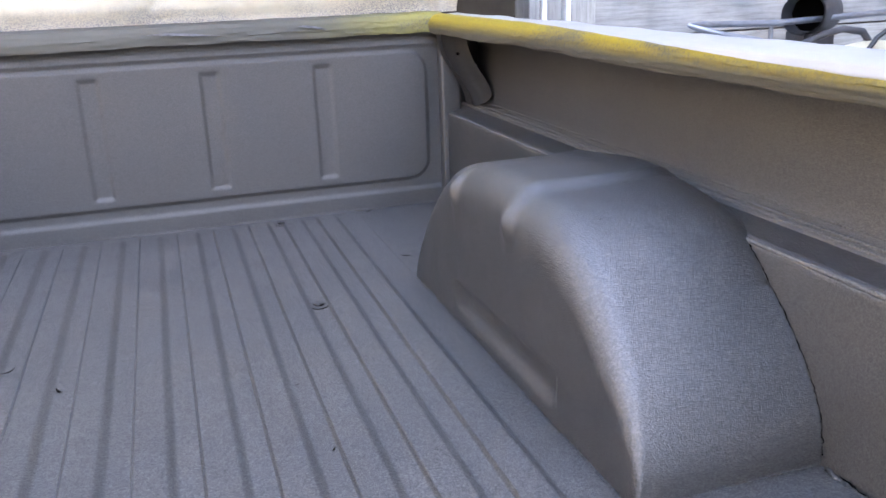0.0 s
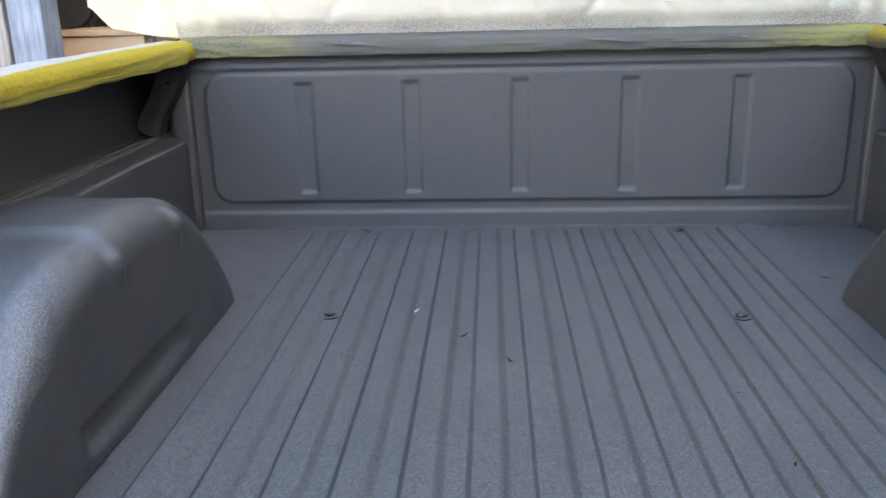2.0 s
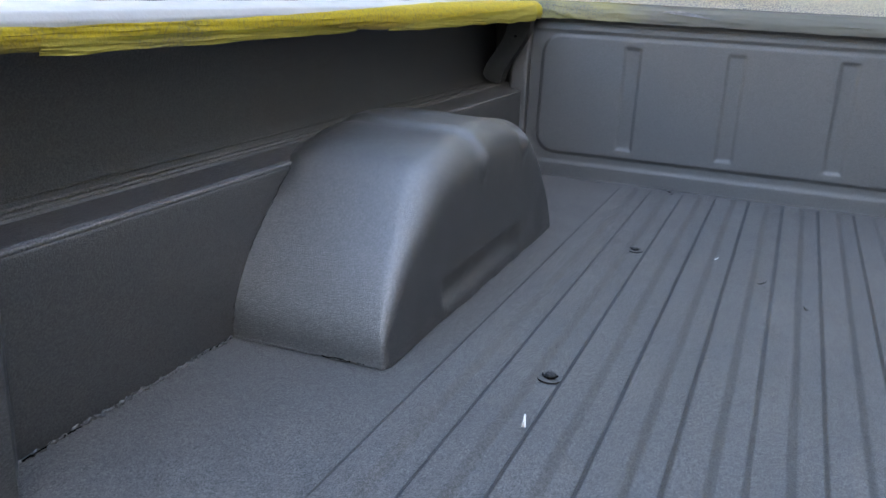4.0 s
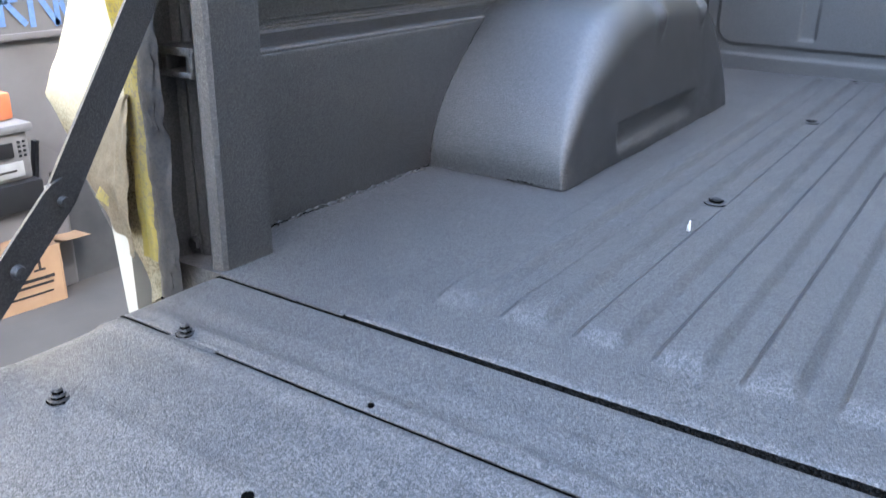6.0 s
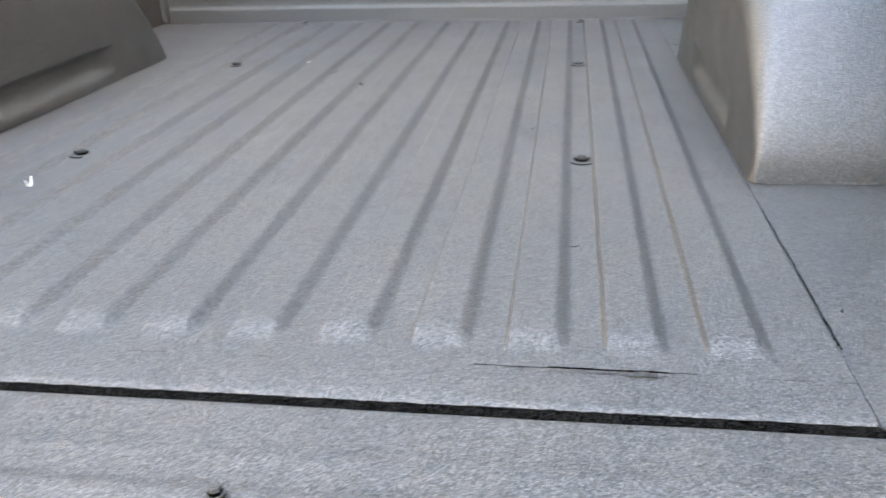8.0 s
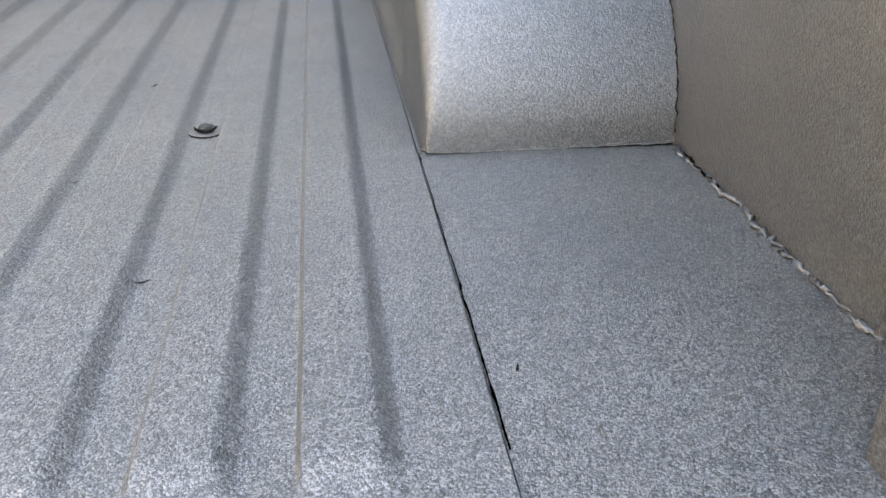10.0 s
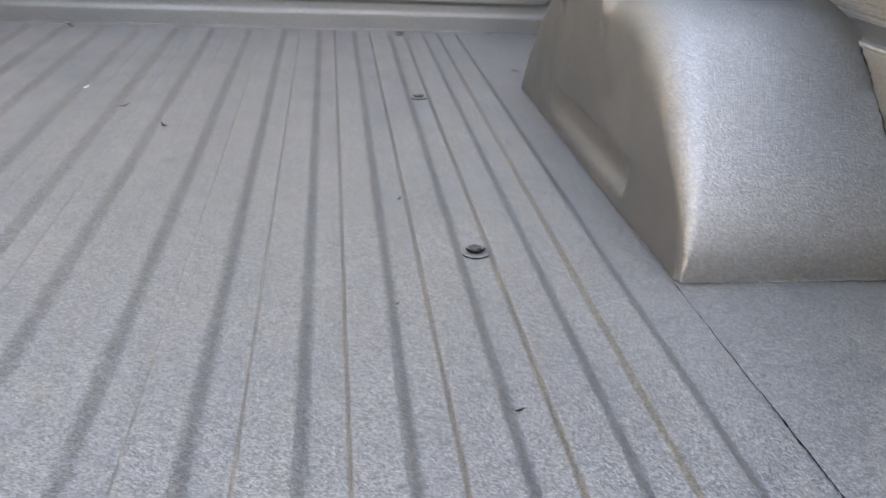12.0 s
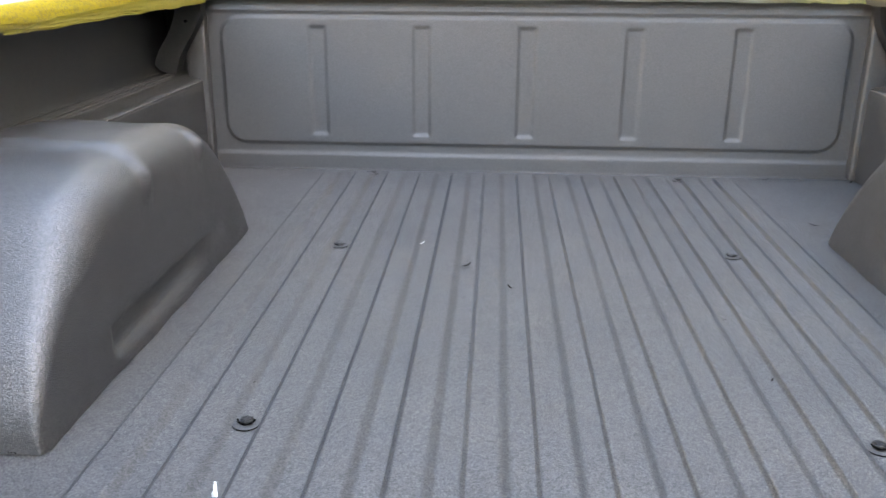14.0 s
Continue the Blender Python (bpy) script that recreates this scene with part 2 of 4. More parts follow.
WHITE_PLASTIC = mottled("white_plastic", (0.66, 0.66, 0.64), (0.74, 0.74, 0.72), 8.0, 0.5)
LABEL_GREY = mottled("dusty_label", (0.33, 0.32, 0.29), (0.42, 0.41, 0.37), 20.0, 0.7)
BLUE_CHALK = mottled("blue_paint_marker", (0.10, 0.19, 0.36), (0.15, 0.25, 0.42), 40.0, 0.8)
SCRAP = material("white_paper_scrap", (0.8, 0.79, 0.75), 0.8)
CHIP = material("dry_leaf_chip", (0.008, 0.006, 0.004), 0.9, 0, 0.1)


# ---- mesh helpers ----
def grid(nu, nv, fn, closed=False):
    """A sheet of nu x nv points, fn(u, v) with u and v from 0 to 1."""
    bm = bmesh.new()
    rows = [[bm.verts.new(fn(i / (nu - 1), j / (nv - 1))) for j in range(nv)] for i in range(nu)]
    for i in range(nu - 1):
        for j in range(nv - 1):
            bm.faces.new((rows[i][j], rows[i + 1][j], rows[i + 1][j + 1], rows[i][j + 1]))
    return bm


def box(bm, lo, hi, bevel=0.0, seg=2):
    lo, hi = Vector(lo), Vector(hi)
    made = bmesh.ops.create_cube(bm, size=1.0, matrix=Matrix.Translation((lo + hi) / 2) @ Matrix.Diagonal((*(hi - lo), 1)))
    if bevel:
        edges = list({e for v in made["verts"] for e in v.link_edges})
        bmesh.ops.bevel(bm, geom=edges, offset=bevel, segments=seg, affect="EDGES", profile=0.6)
    return bm


def block(lo, hi, bevel=0.0, seg=2):
    return box(bmesh.new(), lo, hi, bevel, seg)


def cyl(bm, r0, r1, h, at, seg=24, axis="z"):
    turn = {"z": pose(0, 0, 0), "x": pose(0, 0, 0, 0, 90, 0), "y": pose(0, 0, 0, 90, 0, 0)}[axis]
    bmesh.ops.create_cone(bm, cap_ends=True, segments=seg, radius1=r0, radius2=r1, depth=h, matrix=Matrix.Translation(at) @ turn)
    return bm


def tube(points, r, seg=10, wob=0.0):
    """A bent round bar through the points."""
    bm = bmesh.new()
    pts = [Vector(p) for p in points]
    rings = []
    for i, p in enumerate(pts):
        d = (pts[min(i + 1, len(pts) - 1)] - pts[max(i - 1, 0)]).normalized()
        a = d.orthogonal().normalized()
        a = (Vector((0, 0, 1)) - d * d.z).normalized() if abs(d.z) < 0.9 else a
        b = d.cross(a)
        rr = r * (1 + wob * random.uniform(-1, 1))
        rings.append([bm.verts.new(p + rr * (math.cos(t) * a + math.sin(t) * b)) for t in (2 * math.pi * k / seg for k in range(seg))])
    for r0, r1 in zip(rings, rings[1:]):
        for k in range(seg):
            bm.faces.new((r0[k], r0[(k + 1) % seg], r1[(k + 1) % seg], r1[k]))
    bm.faces.new(rings[0][::-1])
    bm.faces.new(rings[-1])
    return bm


def extrude_profile(points, axis, a, b, steps=1, closed=True):
    """A closed outline in the plane across axis ('x' or 'y'), drawn out from a to b."""
    bm = bmesh.new()
    rings = []
    for i in range(steps + 1):
        s = a + (b - a) * i / steps
        rings.append([bm.verts.new((s, p, q) if axis == "x" else (p, s, q)) for p, q in points])
    n = len(points)
    for r0, r1 in zip(rings, rings[1:]):
        for k in range(n if closed else n - 1):
            bm.faces.new((r0[k], r0[(k + 1) % n], r1[(k + 1) % n], r1[k]))
    if closed:
        bm.faces.new(rings[0][::-1])
        bm.faces.new(rings[-1])
    return bm


def part(name, bm, mat, parent=None, label="", smooth=True, angle=40, kind=""):
    """Links a bmesh as one mesh object, under a thing or a part where one is given."""
    bmesh.ops.recalc_face_normals(bm, faces=bm.faces)
    me = bpy.data.meshes.new(name)
    bm.to_mesh(me)
    bm.free()
    me.materials.append(mat)
    if smooth:
        me.shade_smooth()
        me.set_sharp_from_angle(angle=radians(angle))
    ob = new(name, me)
    ob.parent = parent
    return tagged(ob, label=label, kind=kind)


def thing(name, label, category, at=(0, 0, 0), group="", kind=""):
    ob = new(name)
    ob.empty_display_size = 0.1
    ob.location = at
    return tagged(ob, label, category, group, kind)


def thick(bm, t):
    """Gives a sheet its thickness."""
    bmesh.ops.solidify(bm, geom=bm.faces[:], thickness=t)
    return bm


def smoothstep(a, b, x):
    t = min(1.0, max(0.0, (x - a) / (b - a)))
    return t * t * (3 - 2 * t)


def wave(x, y, z=0.0, s=1.0):
    return noise.noise(Vector((x * s, y * s, z * s)))

# ---- ground and garage ----
GROUND = -0.72
FACADE = 2.85
ground = part("ground", grid(41, 41, lambda u, v: (-400 * (1 - 2 * u) ** 3, -400 * (1 - 2 * v) ** 3, GROUND + 0.006 * wave(u * 40, v * 40))), CONCRETE, None, "", True, 40, "structure")
tagged(ground, "dusty grey concrete yard under the parked pickup", "ground")


def board(lo, hi, mat, parent, name="board"):
    ob = part(name, block(lo, hi, 0.004, 1), mat, parent, "", False)
    return ob


wall_front = tagged(thing("wall_front", "weathered whitewashed board wall of the garage", "wall"), kind="structure")
z = GROUND
k = 0
while z < 2.6:
    h = (0.17, 0.185, 0.165, 0.19)[k % 4]
    board((1.765, FACADE, z), (3.9, FACADE + 0.03 + 0.004 * (k % 3), z + h - 0.006), WOOD_X, wall_front)
    board((-9.0, FACADE, z), (-3.35, FACADE + 0.03 + 0.004 * (k % 3), z + h - 0.006), WOOD_X, wall_front)
    z += h
    k += 1
board((1.485, FACADE - 0.05, GROUND), (1.53, FACADE + 0.09, 2.6), WOOD_Z, wall_front, "jamb_board")
board((1.532, FACADE - 0.062, GROUND), (1.552, FACADE + 0.06, 2.6), WHITE_PLASTIC, wall_front, "white_trim")
board((1.556, FACADE - 0.03, GROUND), (1.628, FACADE + 0.06, 2.6), WOOD_Z, wall_front, "jamb_board")
board((1.630, FACADE - 0.062, GROUND), (1.65, FACADE + 0.06, 2.6), WHITE_PLASTIC, wall_front, "white_trim")
board((1.655, FACADE - 0.045, GROUND), (1.76, FACADE + 0.03, 2.6), WOOD_Z, wall_front, "jamb_board")
part("lintel", block((-3.35, FACADE, 2.1), (1.765, FACADE + 0.1, 2.6), 0.004), WOOD_X, wall_front, "", False)

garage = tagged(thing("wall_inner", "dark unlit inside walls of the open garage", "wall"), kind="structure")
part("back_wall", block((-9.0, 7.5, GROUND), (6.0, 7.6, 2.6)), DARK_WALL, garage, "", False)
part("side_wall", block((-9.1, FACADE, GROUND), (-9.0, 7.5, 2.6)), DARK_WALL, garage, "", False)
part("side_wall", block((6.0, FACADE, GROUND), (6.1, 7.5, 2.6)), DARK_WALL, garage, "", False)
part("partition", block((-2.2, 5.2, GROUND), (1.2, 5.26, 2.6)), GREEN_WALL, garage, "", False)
ceiling = part("ceiling", block((-9.1, FACADE - 0.25, 2.6), (6.1, 7.6, 2.75)), ROOF, None, "", False, 40, "structure")
tagged(ceiling, "dark board ceiling and eave of the garage", "ceiling")

# unseen plain walls added on either side: left bounces warm light, right shades the truck
for name, x, top, paint in (("bounce_wall_left", -4.15, 3.0, TAN_BOUNCE), ("shade_wall_right", 3.75, 6.4, BROWN_WALL)):
    tagged(part(name, block((x, -9.0, GROUND), (x + 0.12, FACADE - 0.002, top)), paint, None, "", False, 40, "structure"), "plain tan wall added out of view to bounce warm light" if x < 0 else "plain dark brown wall added out of view to shade the truck", "wall")

# unseen wall added behind, so low rear faces reflect brown instead of sky
tagged(part("blocker_wall_rear", block((-4.03, -9.12, GROUND), (3.75, -9.0, 2.4)), REAR_WALL, None, "", False, 40, "structure"), "plain brown wall added out of view to block low rear sky", "wall")

# plank door, swung open beside the truck
door = tagged(thing("door_1", "weathered whitewashed plank door standing open", "door", (-2.19, FACADE, 0.4)), kind="structure")
for lo, hi in (((-0.53, -0.03, GROUND - 0.38), (-0.372, 0.02, 1.75)), ((0.252, -0.03, GROUND - 0.38), (0.385, 0.02, 1.75))):
    board(lo, hi, WOOD_DOOR_Z, door, "stile")
z = GROUND - 0.38
k = 0
while z < 1.7:
    h = (0.155, 0.098, 0.125, 0.14)[k % 4]
    board((-0.37, -0.012 - 0.004 * (k % 2), z), (0.25, 0.012, z + h - 0.005), WOOD_DOOR_X, door, "plank")
    z += h
    k += 1
board((-1.79, FACADE - 0.03, GROUND), (-1.665, FACADE + 0.1, 2.1), WOOD_BLUE, wall_front, "corner_board")
board((-3.36, FACADE - 0.03, GROUND), (-3.28, FACADE + 0.1, 2.1), WOOD_Z, wall_front, "jamb_board")

# ---- pickup truck ----
truck = thing("pickup_truck", "old pickup, bed sprayed with dark grey liner, tailgate down", "pickup truck", (0, 0, GROUND))
HW = 0.888          # half width of the bed at the floor
FRONT = 2.02        # inner face of the bulkhead
PITCH = 0.0884      # distance between the floor's ribs
INNER = 0.625       # inner faces of the wheel wells


def tpart(name, bm, mat, label="", parent=None, smooth=True, angle=40):
    """A part of the truck, given in world metres."""
    top = parent is None
    bmesh.ops.translate(bm, verts=bm.verts, vec=(0, 0, -GROUND) if top or parent.parent is truck else (0, 0, 0))
    return part(name, bm, mat, truck if top else parent, label, smooth, angle)


def rib_height(x, y):
    if abs(x) > 6.6 * PITCH:
        return 0.0
    d = x + 0.0008 - PITCH * round((x + 0.0008) / PITCH)
    steep = smoothstep(-0.15, 0.05, x)   # the left flanks stand steeper towards the right
    side = 1 - (smoothstep(0.0150, 0.0330, d) if d > 0 else smoothstep(0.0195 + 0.0040 * steep, 0.0300 - 0.0018 * steep, -d))
    ends = smoothstep(0.072, 0.108, y) * (1 - smoothstep(1.95, 1.985, y))
    return 0.0086 * side * ends


def lip_reach(x):
    """How far the rolled rear edge of the floor reaches into the gap, which closes towards the left."""
    return 0.0065 * smoothstep(0.0, -0.75, x)


def floor_sheet():
    xs = set()
    for k in range(-6, 7):
        for d in (-0.030, -0.0282, -0.0270, -0.0259, -0.0247, -0.0235, -0.0212, -0.0195, 0, 0.015, 0.018, 0.021, 0.024, 0.027, 0.030, 0.033):
            xs.add(round(k * PITCH - 0.0008 + d, 5))
    xs |= {-0.617, 0.617} | {round(-0.61 + 0.0061 * i, 5) for i in range(201)}
    xs = sorted(xs)
    ys = [-0.0135, -0.013, -0.0120, -0.0102, -0.0075, -0.004, 0.0, 0.03, 0.05, 0.06, 0.072, 0.078, 0.084, 0.090, 0.096, 0.102, 0.108] + [0.15 + 0.1 * i for i in range(18)] + [1.94, 1.955, 1.967, 1.98, 1.99, FRONT + 0.02]
    drop = {-0.0135: -0.07, -0.013: -0.012, -0.0120: -0.0072, -0.0102: -0.0040, -0.0075: -0.0018, -0.004: -0.0006}
    bm = bmesh.new()
    rows = [[bm.verts.new((x, y + (0.0006 * wave(x, y, 2, 60) + 0.0008 * wave(x, y, 5, 150) - lip_reach(x) if y < -0.001 else 0), drop.get(y, rib_height(x, y) + 0.0012 * wave(x, y, 0.3, 5)) + (0.0007 * wave(x, y, 8, 150) if -0.0125 < y < -0.003 else 0))) for y in ys] for x in xs]
    for i in range(len(xs) - 1):
        for j in range(len(ys) - 1):
            bm.faces.new((rows[i][j], rows[i + 1][j], rows[i + 1][j + 1], rows[i][j + 1]))
    return bm


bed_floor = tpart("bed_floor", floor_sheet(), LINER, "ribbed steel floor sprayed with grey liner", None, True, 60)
bed_floor.data.materials.append(LINER_FLANK)   # shade of the steep rib flanks, put into their colour
bed_floor.data.materials.append(LINER_FLANK_DARK)   # and the deeper shade on left-facing flanks of the left ribs
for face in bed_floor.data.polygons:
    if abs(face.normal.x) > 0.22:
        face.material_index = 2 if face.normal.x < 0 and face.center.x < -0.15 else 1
tpart("subfloor", block((-0.97, 0.0, -0.12), (0.97, FRONT + 0.05, -0.036)), BLACK, "", None, False)
for s in (-1, 1):
    def side_plate(u, v, s=s):
        x0 = 0.6183 if s > 0 else 0.6168
        x, y = x0 + (HW + 0.02 - x0) * max(0.0, (u - 1 / 13) * 13 / 12), -0.012 + (FRONT + 0.03) * max(0.0, (v - 1 / 69) * 69 / 68)
        z = -0.0012 + 0.0014 * wave(x * s, y, 1.7, 6)
        if u == 0 and s > 0:
            z -= 0.005
        if v == 0:
            z -= 0.07
        if y < 0:
            y -= lip_reach(s * x)
        return (s * x, y, z)
    tpart("floor_side_plate", grid(14, 70, side_plate), LINER, "", None, True, 60)


def well_profile(n=150):
    """Side outline of a wheel well, from its rear foot over the top to its front foot."""
    knots = [(0.548, 0.0), (0.550, 0.035), (0.562, 0.072), (0.592, 0.122), (0.630, 0.163), (0.672, 0.203), (0.722, 0.245), (0.775, 0.271), (0.85, 0.287), (0.95, 0.292), (1.05, 0.292), (1.15, 0.287), (1.22, 0.276), (1.275, 0.250), (1.32, 0.210), (1.365, 0.155), (1.405, 0.095), (1.435, 0.04), (1.452, 0.0)]
    p = [Vector(k) for k in knots]
    out = []
    for i in range(n):
        f = i / (n - 1) * (len(p) - 1)
        k = min(int(f), len(p) - 2)
        t = f - k
        a, b, c, d = p[max(k - 1, 0)], p[k], p[k + 1], p[min(k + 2, len(p) - 1)]
        out.append(0.5 * (2 * b + (c - a) * t + (2 * a - 5 * b + 4 * c - d) * t * t + (3 * b - a - 3 * c + d) * t ** 3))
    return out


def wheel_well(s):
    prof = well_profile()
    n = len(prof)
    bm = bmesh.new()
    rows = []
    for i, p in enumerate(prof):
        d = (prof[min(i + 1, n - 1)] - prof[max(i - 1, 0)]).normalized()
        nrm = Vector((-d.y, d.x))
        h = max(0.0, min(1.0, p.y / 0.25))
        r = 0.005 + 0.057 * h ** 1.2
        ring = []
        step = -0.009 * smoothstep(0.924, 0.940, p.x) * smoothstep(0.2, 0.26, p.y) * (1 - smoothstep(1.0, 1.2, p.x))
        for k in range(9):
            x = HW + 0.035 - (HW + 0.035 - INNER - r) * k / 9
            q = p - nrm * step
            ring.append((x, q.x, q.y))
        for k in range(9):
            a = k / 8 * math.pi / 2
            x = INNER + r - r * math.sin(a)
            q = p - nrm * (r - r * math.cos(a) + step)
            ring.append((x, q.x, q.y))
        foot = p - nrm * r
        y0 = 0.553 + (1.442 - 0.553) * min(1, max(0, (foot.x - prof[0].x) / (prof[-1].x - prof[0].x)))
        foot.y = max(foot.y, 1e-4)
        low = min(1.0, foot.y / 0.095)
        levels = [0.095 * low + (foot.y - 0.095 * low) * (1 - k / 8) for k in range(1, 9)]
        levels += [low * q for q in (0.085, 0.079, 0.0765, 0.0745, 0.072, 0.065, 0.055, 0.045, 0.036, 0.028, 0.022, 0.016, 0.008, 0.0)]
        for z in levels:
            t = max(0.0, 1 - z / foot.y)
            y = foot.x + (y0 - foot.x) * t
            slot = smoothstep(0.752, 0.785, y) * (1 - smoothstep(1.12, 1.200, y)) * smoothstep(0.014, 0.042, z) * (1 - smoothstep(0.0738, 0.0770, z))
            ring.append((INNER + 0.013 * slot - 0.004 * t, y, z))
        pts = []
        for x, y, z in ring:
            pinch = 0.0
            for cy in (0.938, 1.178):
                pinch -= 0.014 * math.exp(-((y - cy) / 0.011) ** 2 - ((z - 0.243) / 0.026) ** 2) * (1 if x < 0.70 else 0)
            fall = max(0.0, (x - INNER - 0.06) / (HW - INNER - 0.06)) ** 2.2
            z += 0.006 * fall * smoothstep(0.19, 0.275, z) - (0.028 * (x - HW) / 0.035 if x > HW and z > 0.2 else 0)
            lump = 0.0016 * wave(x * s, y, z, 14)
            pts.append(bm.verts.new((s * (x + pinch + lump), y, max(-0.002, z + lump - pinch * 0.5))))
        rows.append(pts)
    for r0, r1 in zip(rows, rows[1:]):
        for k in range(len(r0) - 1):
            bm.faces.new((r0[k], r1[k], r1[k + 1], r0[k + 1]))
    return bm


for s in (-1, 1):
    tpart("wheel_well", wheel_well(s), LINER_COARSE, "rounded wheel well with a slot pressed into its side", None, True, 60)


def lumpy_bead(points, r, wob=0.45, jit=0.002):
    """A ragged run of liner in a seam."""
    pts = []
    for a, b in zip(points, points[1:]):
        a, b = Vector(a), Vector(b)
        n = max(2, int((b - a).length / 0.0045))
        pts += [a.lerp(b, i / n) + Vector((random.uniform(-jit, jit), random.uniform(-jit, jit), random.uniform(-jit, jit) * 0.6)) for i in range(n)]
    return tube(pts, r, 7, wob)


# side walls: lower panel, ledge with two beads, recessed upper panel
def wall_outline():
    return [(HW, -0.01), (HW - 0.001, 0.10), (HW, 0.228), (HW + 0.001, 0.239), (HW + 0.004, 0.2460), (HW + 0.010, 0.2495), (HW + 0.020, 0.2512), (HW + 0.045, 0.2575), (HW + 0.0535, 0.2595), (HW + 0.058, 0.2675),
            (HW + 0.0615, 0.2600), (HW + 0.0655, 0.2605), (HW + 0.0705, 0.2700), (HW + 0.0750, 0.2600), (HW + 0.083, 0.2595), (HW + 0.0900, 0.2630), (HW + 0.094, 0.272), (HW + 0.0975, 0.285), (HW + 0.106, 0.44), (HW + 0.104, 0.462)]


for s in (-1, 1):
    outline = wall_outline()

    def wall(u, v, s=s, outline=outline):
        f = u * (len(outline) - 1)
        k = min(int(f), len(outline) - 2)
        x, z = Vector(outline[k]).lerp(Vector(outline[k + 1]), f - k)
        y = 0.06 + (FRONT + 0.03 - 0.06) * v
        return (s * (x + 0.002 * wave(y, z, s, 4)), y, z)
    tpart("side_panel", grid(96, 90, wall), LINER_COARSE, "bed side with a ledge above the wheel well", None, True, 35)
    # crests of the two beads, of the upper wall's foot and of the fold, with highlights as pale colour
    for dx, z, r, name in ((0.058, 0.2650, 0.0030, "ledge_bead"), (0.0705, 0.2675, 0.0030, "ledge_bead"), (0.0945, 0.2715, 0.0022, "wall_foot"), (0.0052, 0.2440, 0.0042, "fold_crest")):
        crest = [(s * (HW + dx + 0.002 * wave(y, z, s, 4)), y, z) for y in [0.10 + 1.92 * i / 60 for i in range(61)]]
        tpart(name, tube(crest, r, 8), LINER_CREST, "pale crest along the ledge, its highlight put into the colour" if name == "ledge_bead" else "", None, True, 60)
    tpart("outer_side", extrude_profile([(s * 1.015, -0.2), (s * 1.015, 0.44), (s * 1.03, 0.458), (s * 1.05, 0.445), (s * 1.06, 0.1), (s * 1.03, -0.2)], "y", 0.0, FRONT + 0.05), CAB_PAINT, "", None, True)
    # rail with its rounded inner lip
    rail = [(0.868, 0.463), (0.852, 0.4655), (0.846, 0.474), (0.846, 0.487), (0.853, 0.497), (0.868, 0.5015), (0.93, 0.5015), (1.00, 0.4835), (1.035, 0.472), (1.045, 0.461), (0.955, 0.459)]
    tpart("bed_rail", extrude_profile([(s * a, b) for a, b in rail], "y", -0.012, FRONT + 0.03, 24), LINER_THIN, "rolled steel rail on top of the bed side", None, True, 50)
    # gusset between rail and ledge: a plate facing the rear, with a flange bent forward
    def gusset_edge(v):
        return 0.853 + 0.012 * v + 0.064 * smoothstep(0.12, 1.0, v)

    def gusset(u, v, s=s):
        z = 0.462 - (0.197 - 0.020 * u - 0.012 * (2 * u - 1) ** 4) * v
        x = gusset_edge(v) + (0.064 - 0.012 * smoothstep(0.1, 0.7, v)) * u
        return (s * x, 1.925 - 0.012 * v - 0.010 * u + 0.004 * math.sin(math.pi * u), z)

    def flange(u, v, s=s):
        z = 0.462 - 0.185 * v
        return (s * (gusset_edge(v) + 0.004 * u), 1.9255 - 0.012 * v + 0.050 * u + 0.012 * u * v, z)
    plate = tpart("gusset", thick(grid(9, 18, gusset), 0.003), LINER_THIN, "bent steel gusset at the front corner", None, True, 35)
    tpart("gusset_flange", thick(grid(5, 18, flange), 0.003), LINER_THIN, "", None, True, 35)
    hole = bmesh.new()
    cyl(hole, 0.004, 0.004, 0.004, (s * 0.893, 1.9135, 0.408), 12, "y")
    tpart("gusset_hole", hole, BLACK, "", None, True)
    # panel that closes the corner behind the gusset, and the front corner column
    x0, x1 = sorted((s * 0.905, s * 1.01))
    tpart("corner_panel", block((x0, 2.036, -0.03), (x1, 2.047, 0.462), 0.003, 1), LINER_THIN, "", None, True, 50)
    x0, x1 = sorted((s * (HW - 0.016), s * (HW + 0.04)))
    tpart("corner_column", block((x0, 1.992, 0.0), (x1, 2.035, 0.47), 0.009, 3), LINER_THIN, "", None, True, 50)
    tpart("seam_bead", lumpy_bead([(s * (HW - 0.002), 0.08, 0.0005), (s * (HW - 0.003), 0.545, 0.0005)], 0.0021, 0.95, 0.0036), LINER_COARSE, "ragged bead of liner in the seam", None, True, 60)
    tpart("seam_bead", lumpy_bead([(s * (HW - 0.004), 0.546, 0.002), (s * 0.76, 0.549, 0.001), (s * 0.63, 0.551, 0.0)], 0.0011, 0.8, 0.0014), LINER_COARSE, "", None, True, 60)
    if s < 0:
        tpart("open_seam", lumpy_bead([(-0.725, 0.5470, 0.003), (-0.65, 0.5480, 0.002)], 0.0009, 0.9, 0.0024), BLACK, "dark gap in the seam", None, False)
        tpart("open_seam", lumpy_bead([(-0.8835, 0.14, 0.002), (-0.8835, 0.23, 0.002)], 0.0008, 0.9, 0.0026), BLACK, "", None, False)
        tpart("open_seam", lumpy_bead([(-0.8835, 0.46, 0.003), (-0.8835, 0.54, 0.003)], 0.0009, 0.9, 0.0026), BLACK, "", None, False)
    else:
        tpart("open_seam", lumpy_bead([(0.8835, 0.42, 0.003), (0.8835, 0.52, 0.003)], 0.0009, 0.9, 0.0026), BLACK, "dark gap in the seam", None, False)
    prof = well_profile(40)
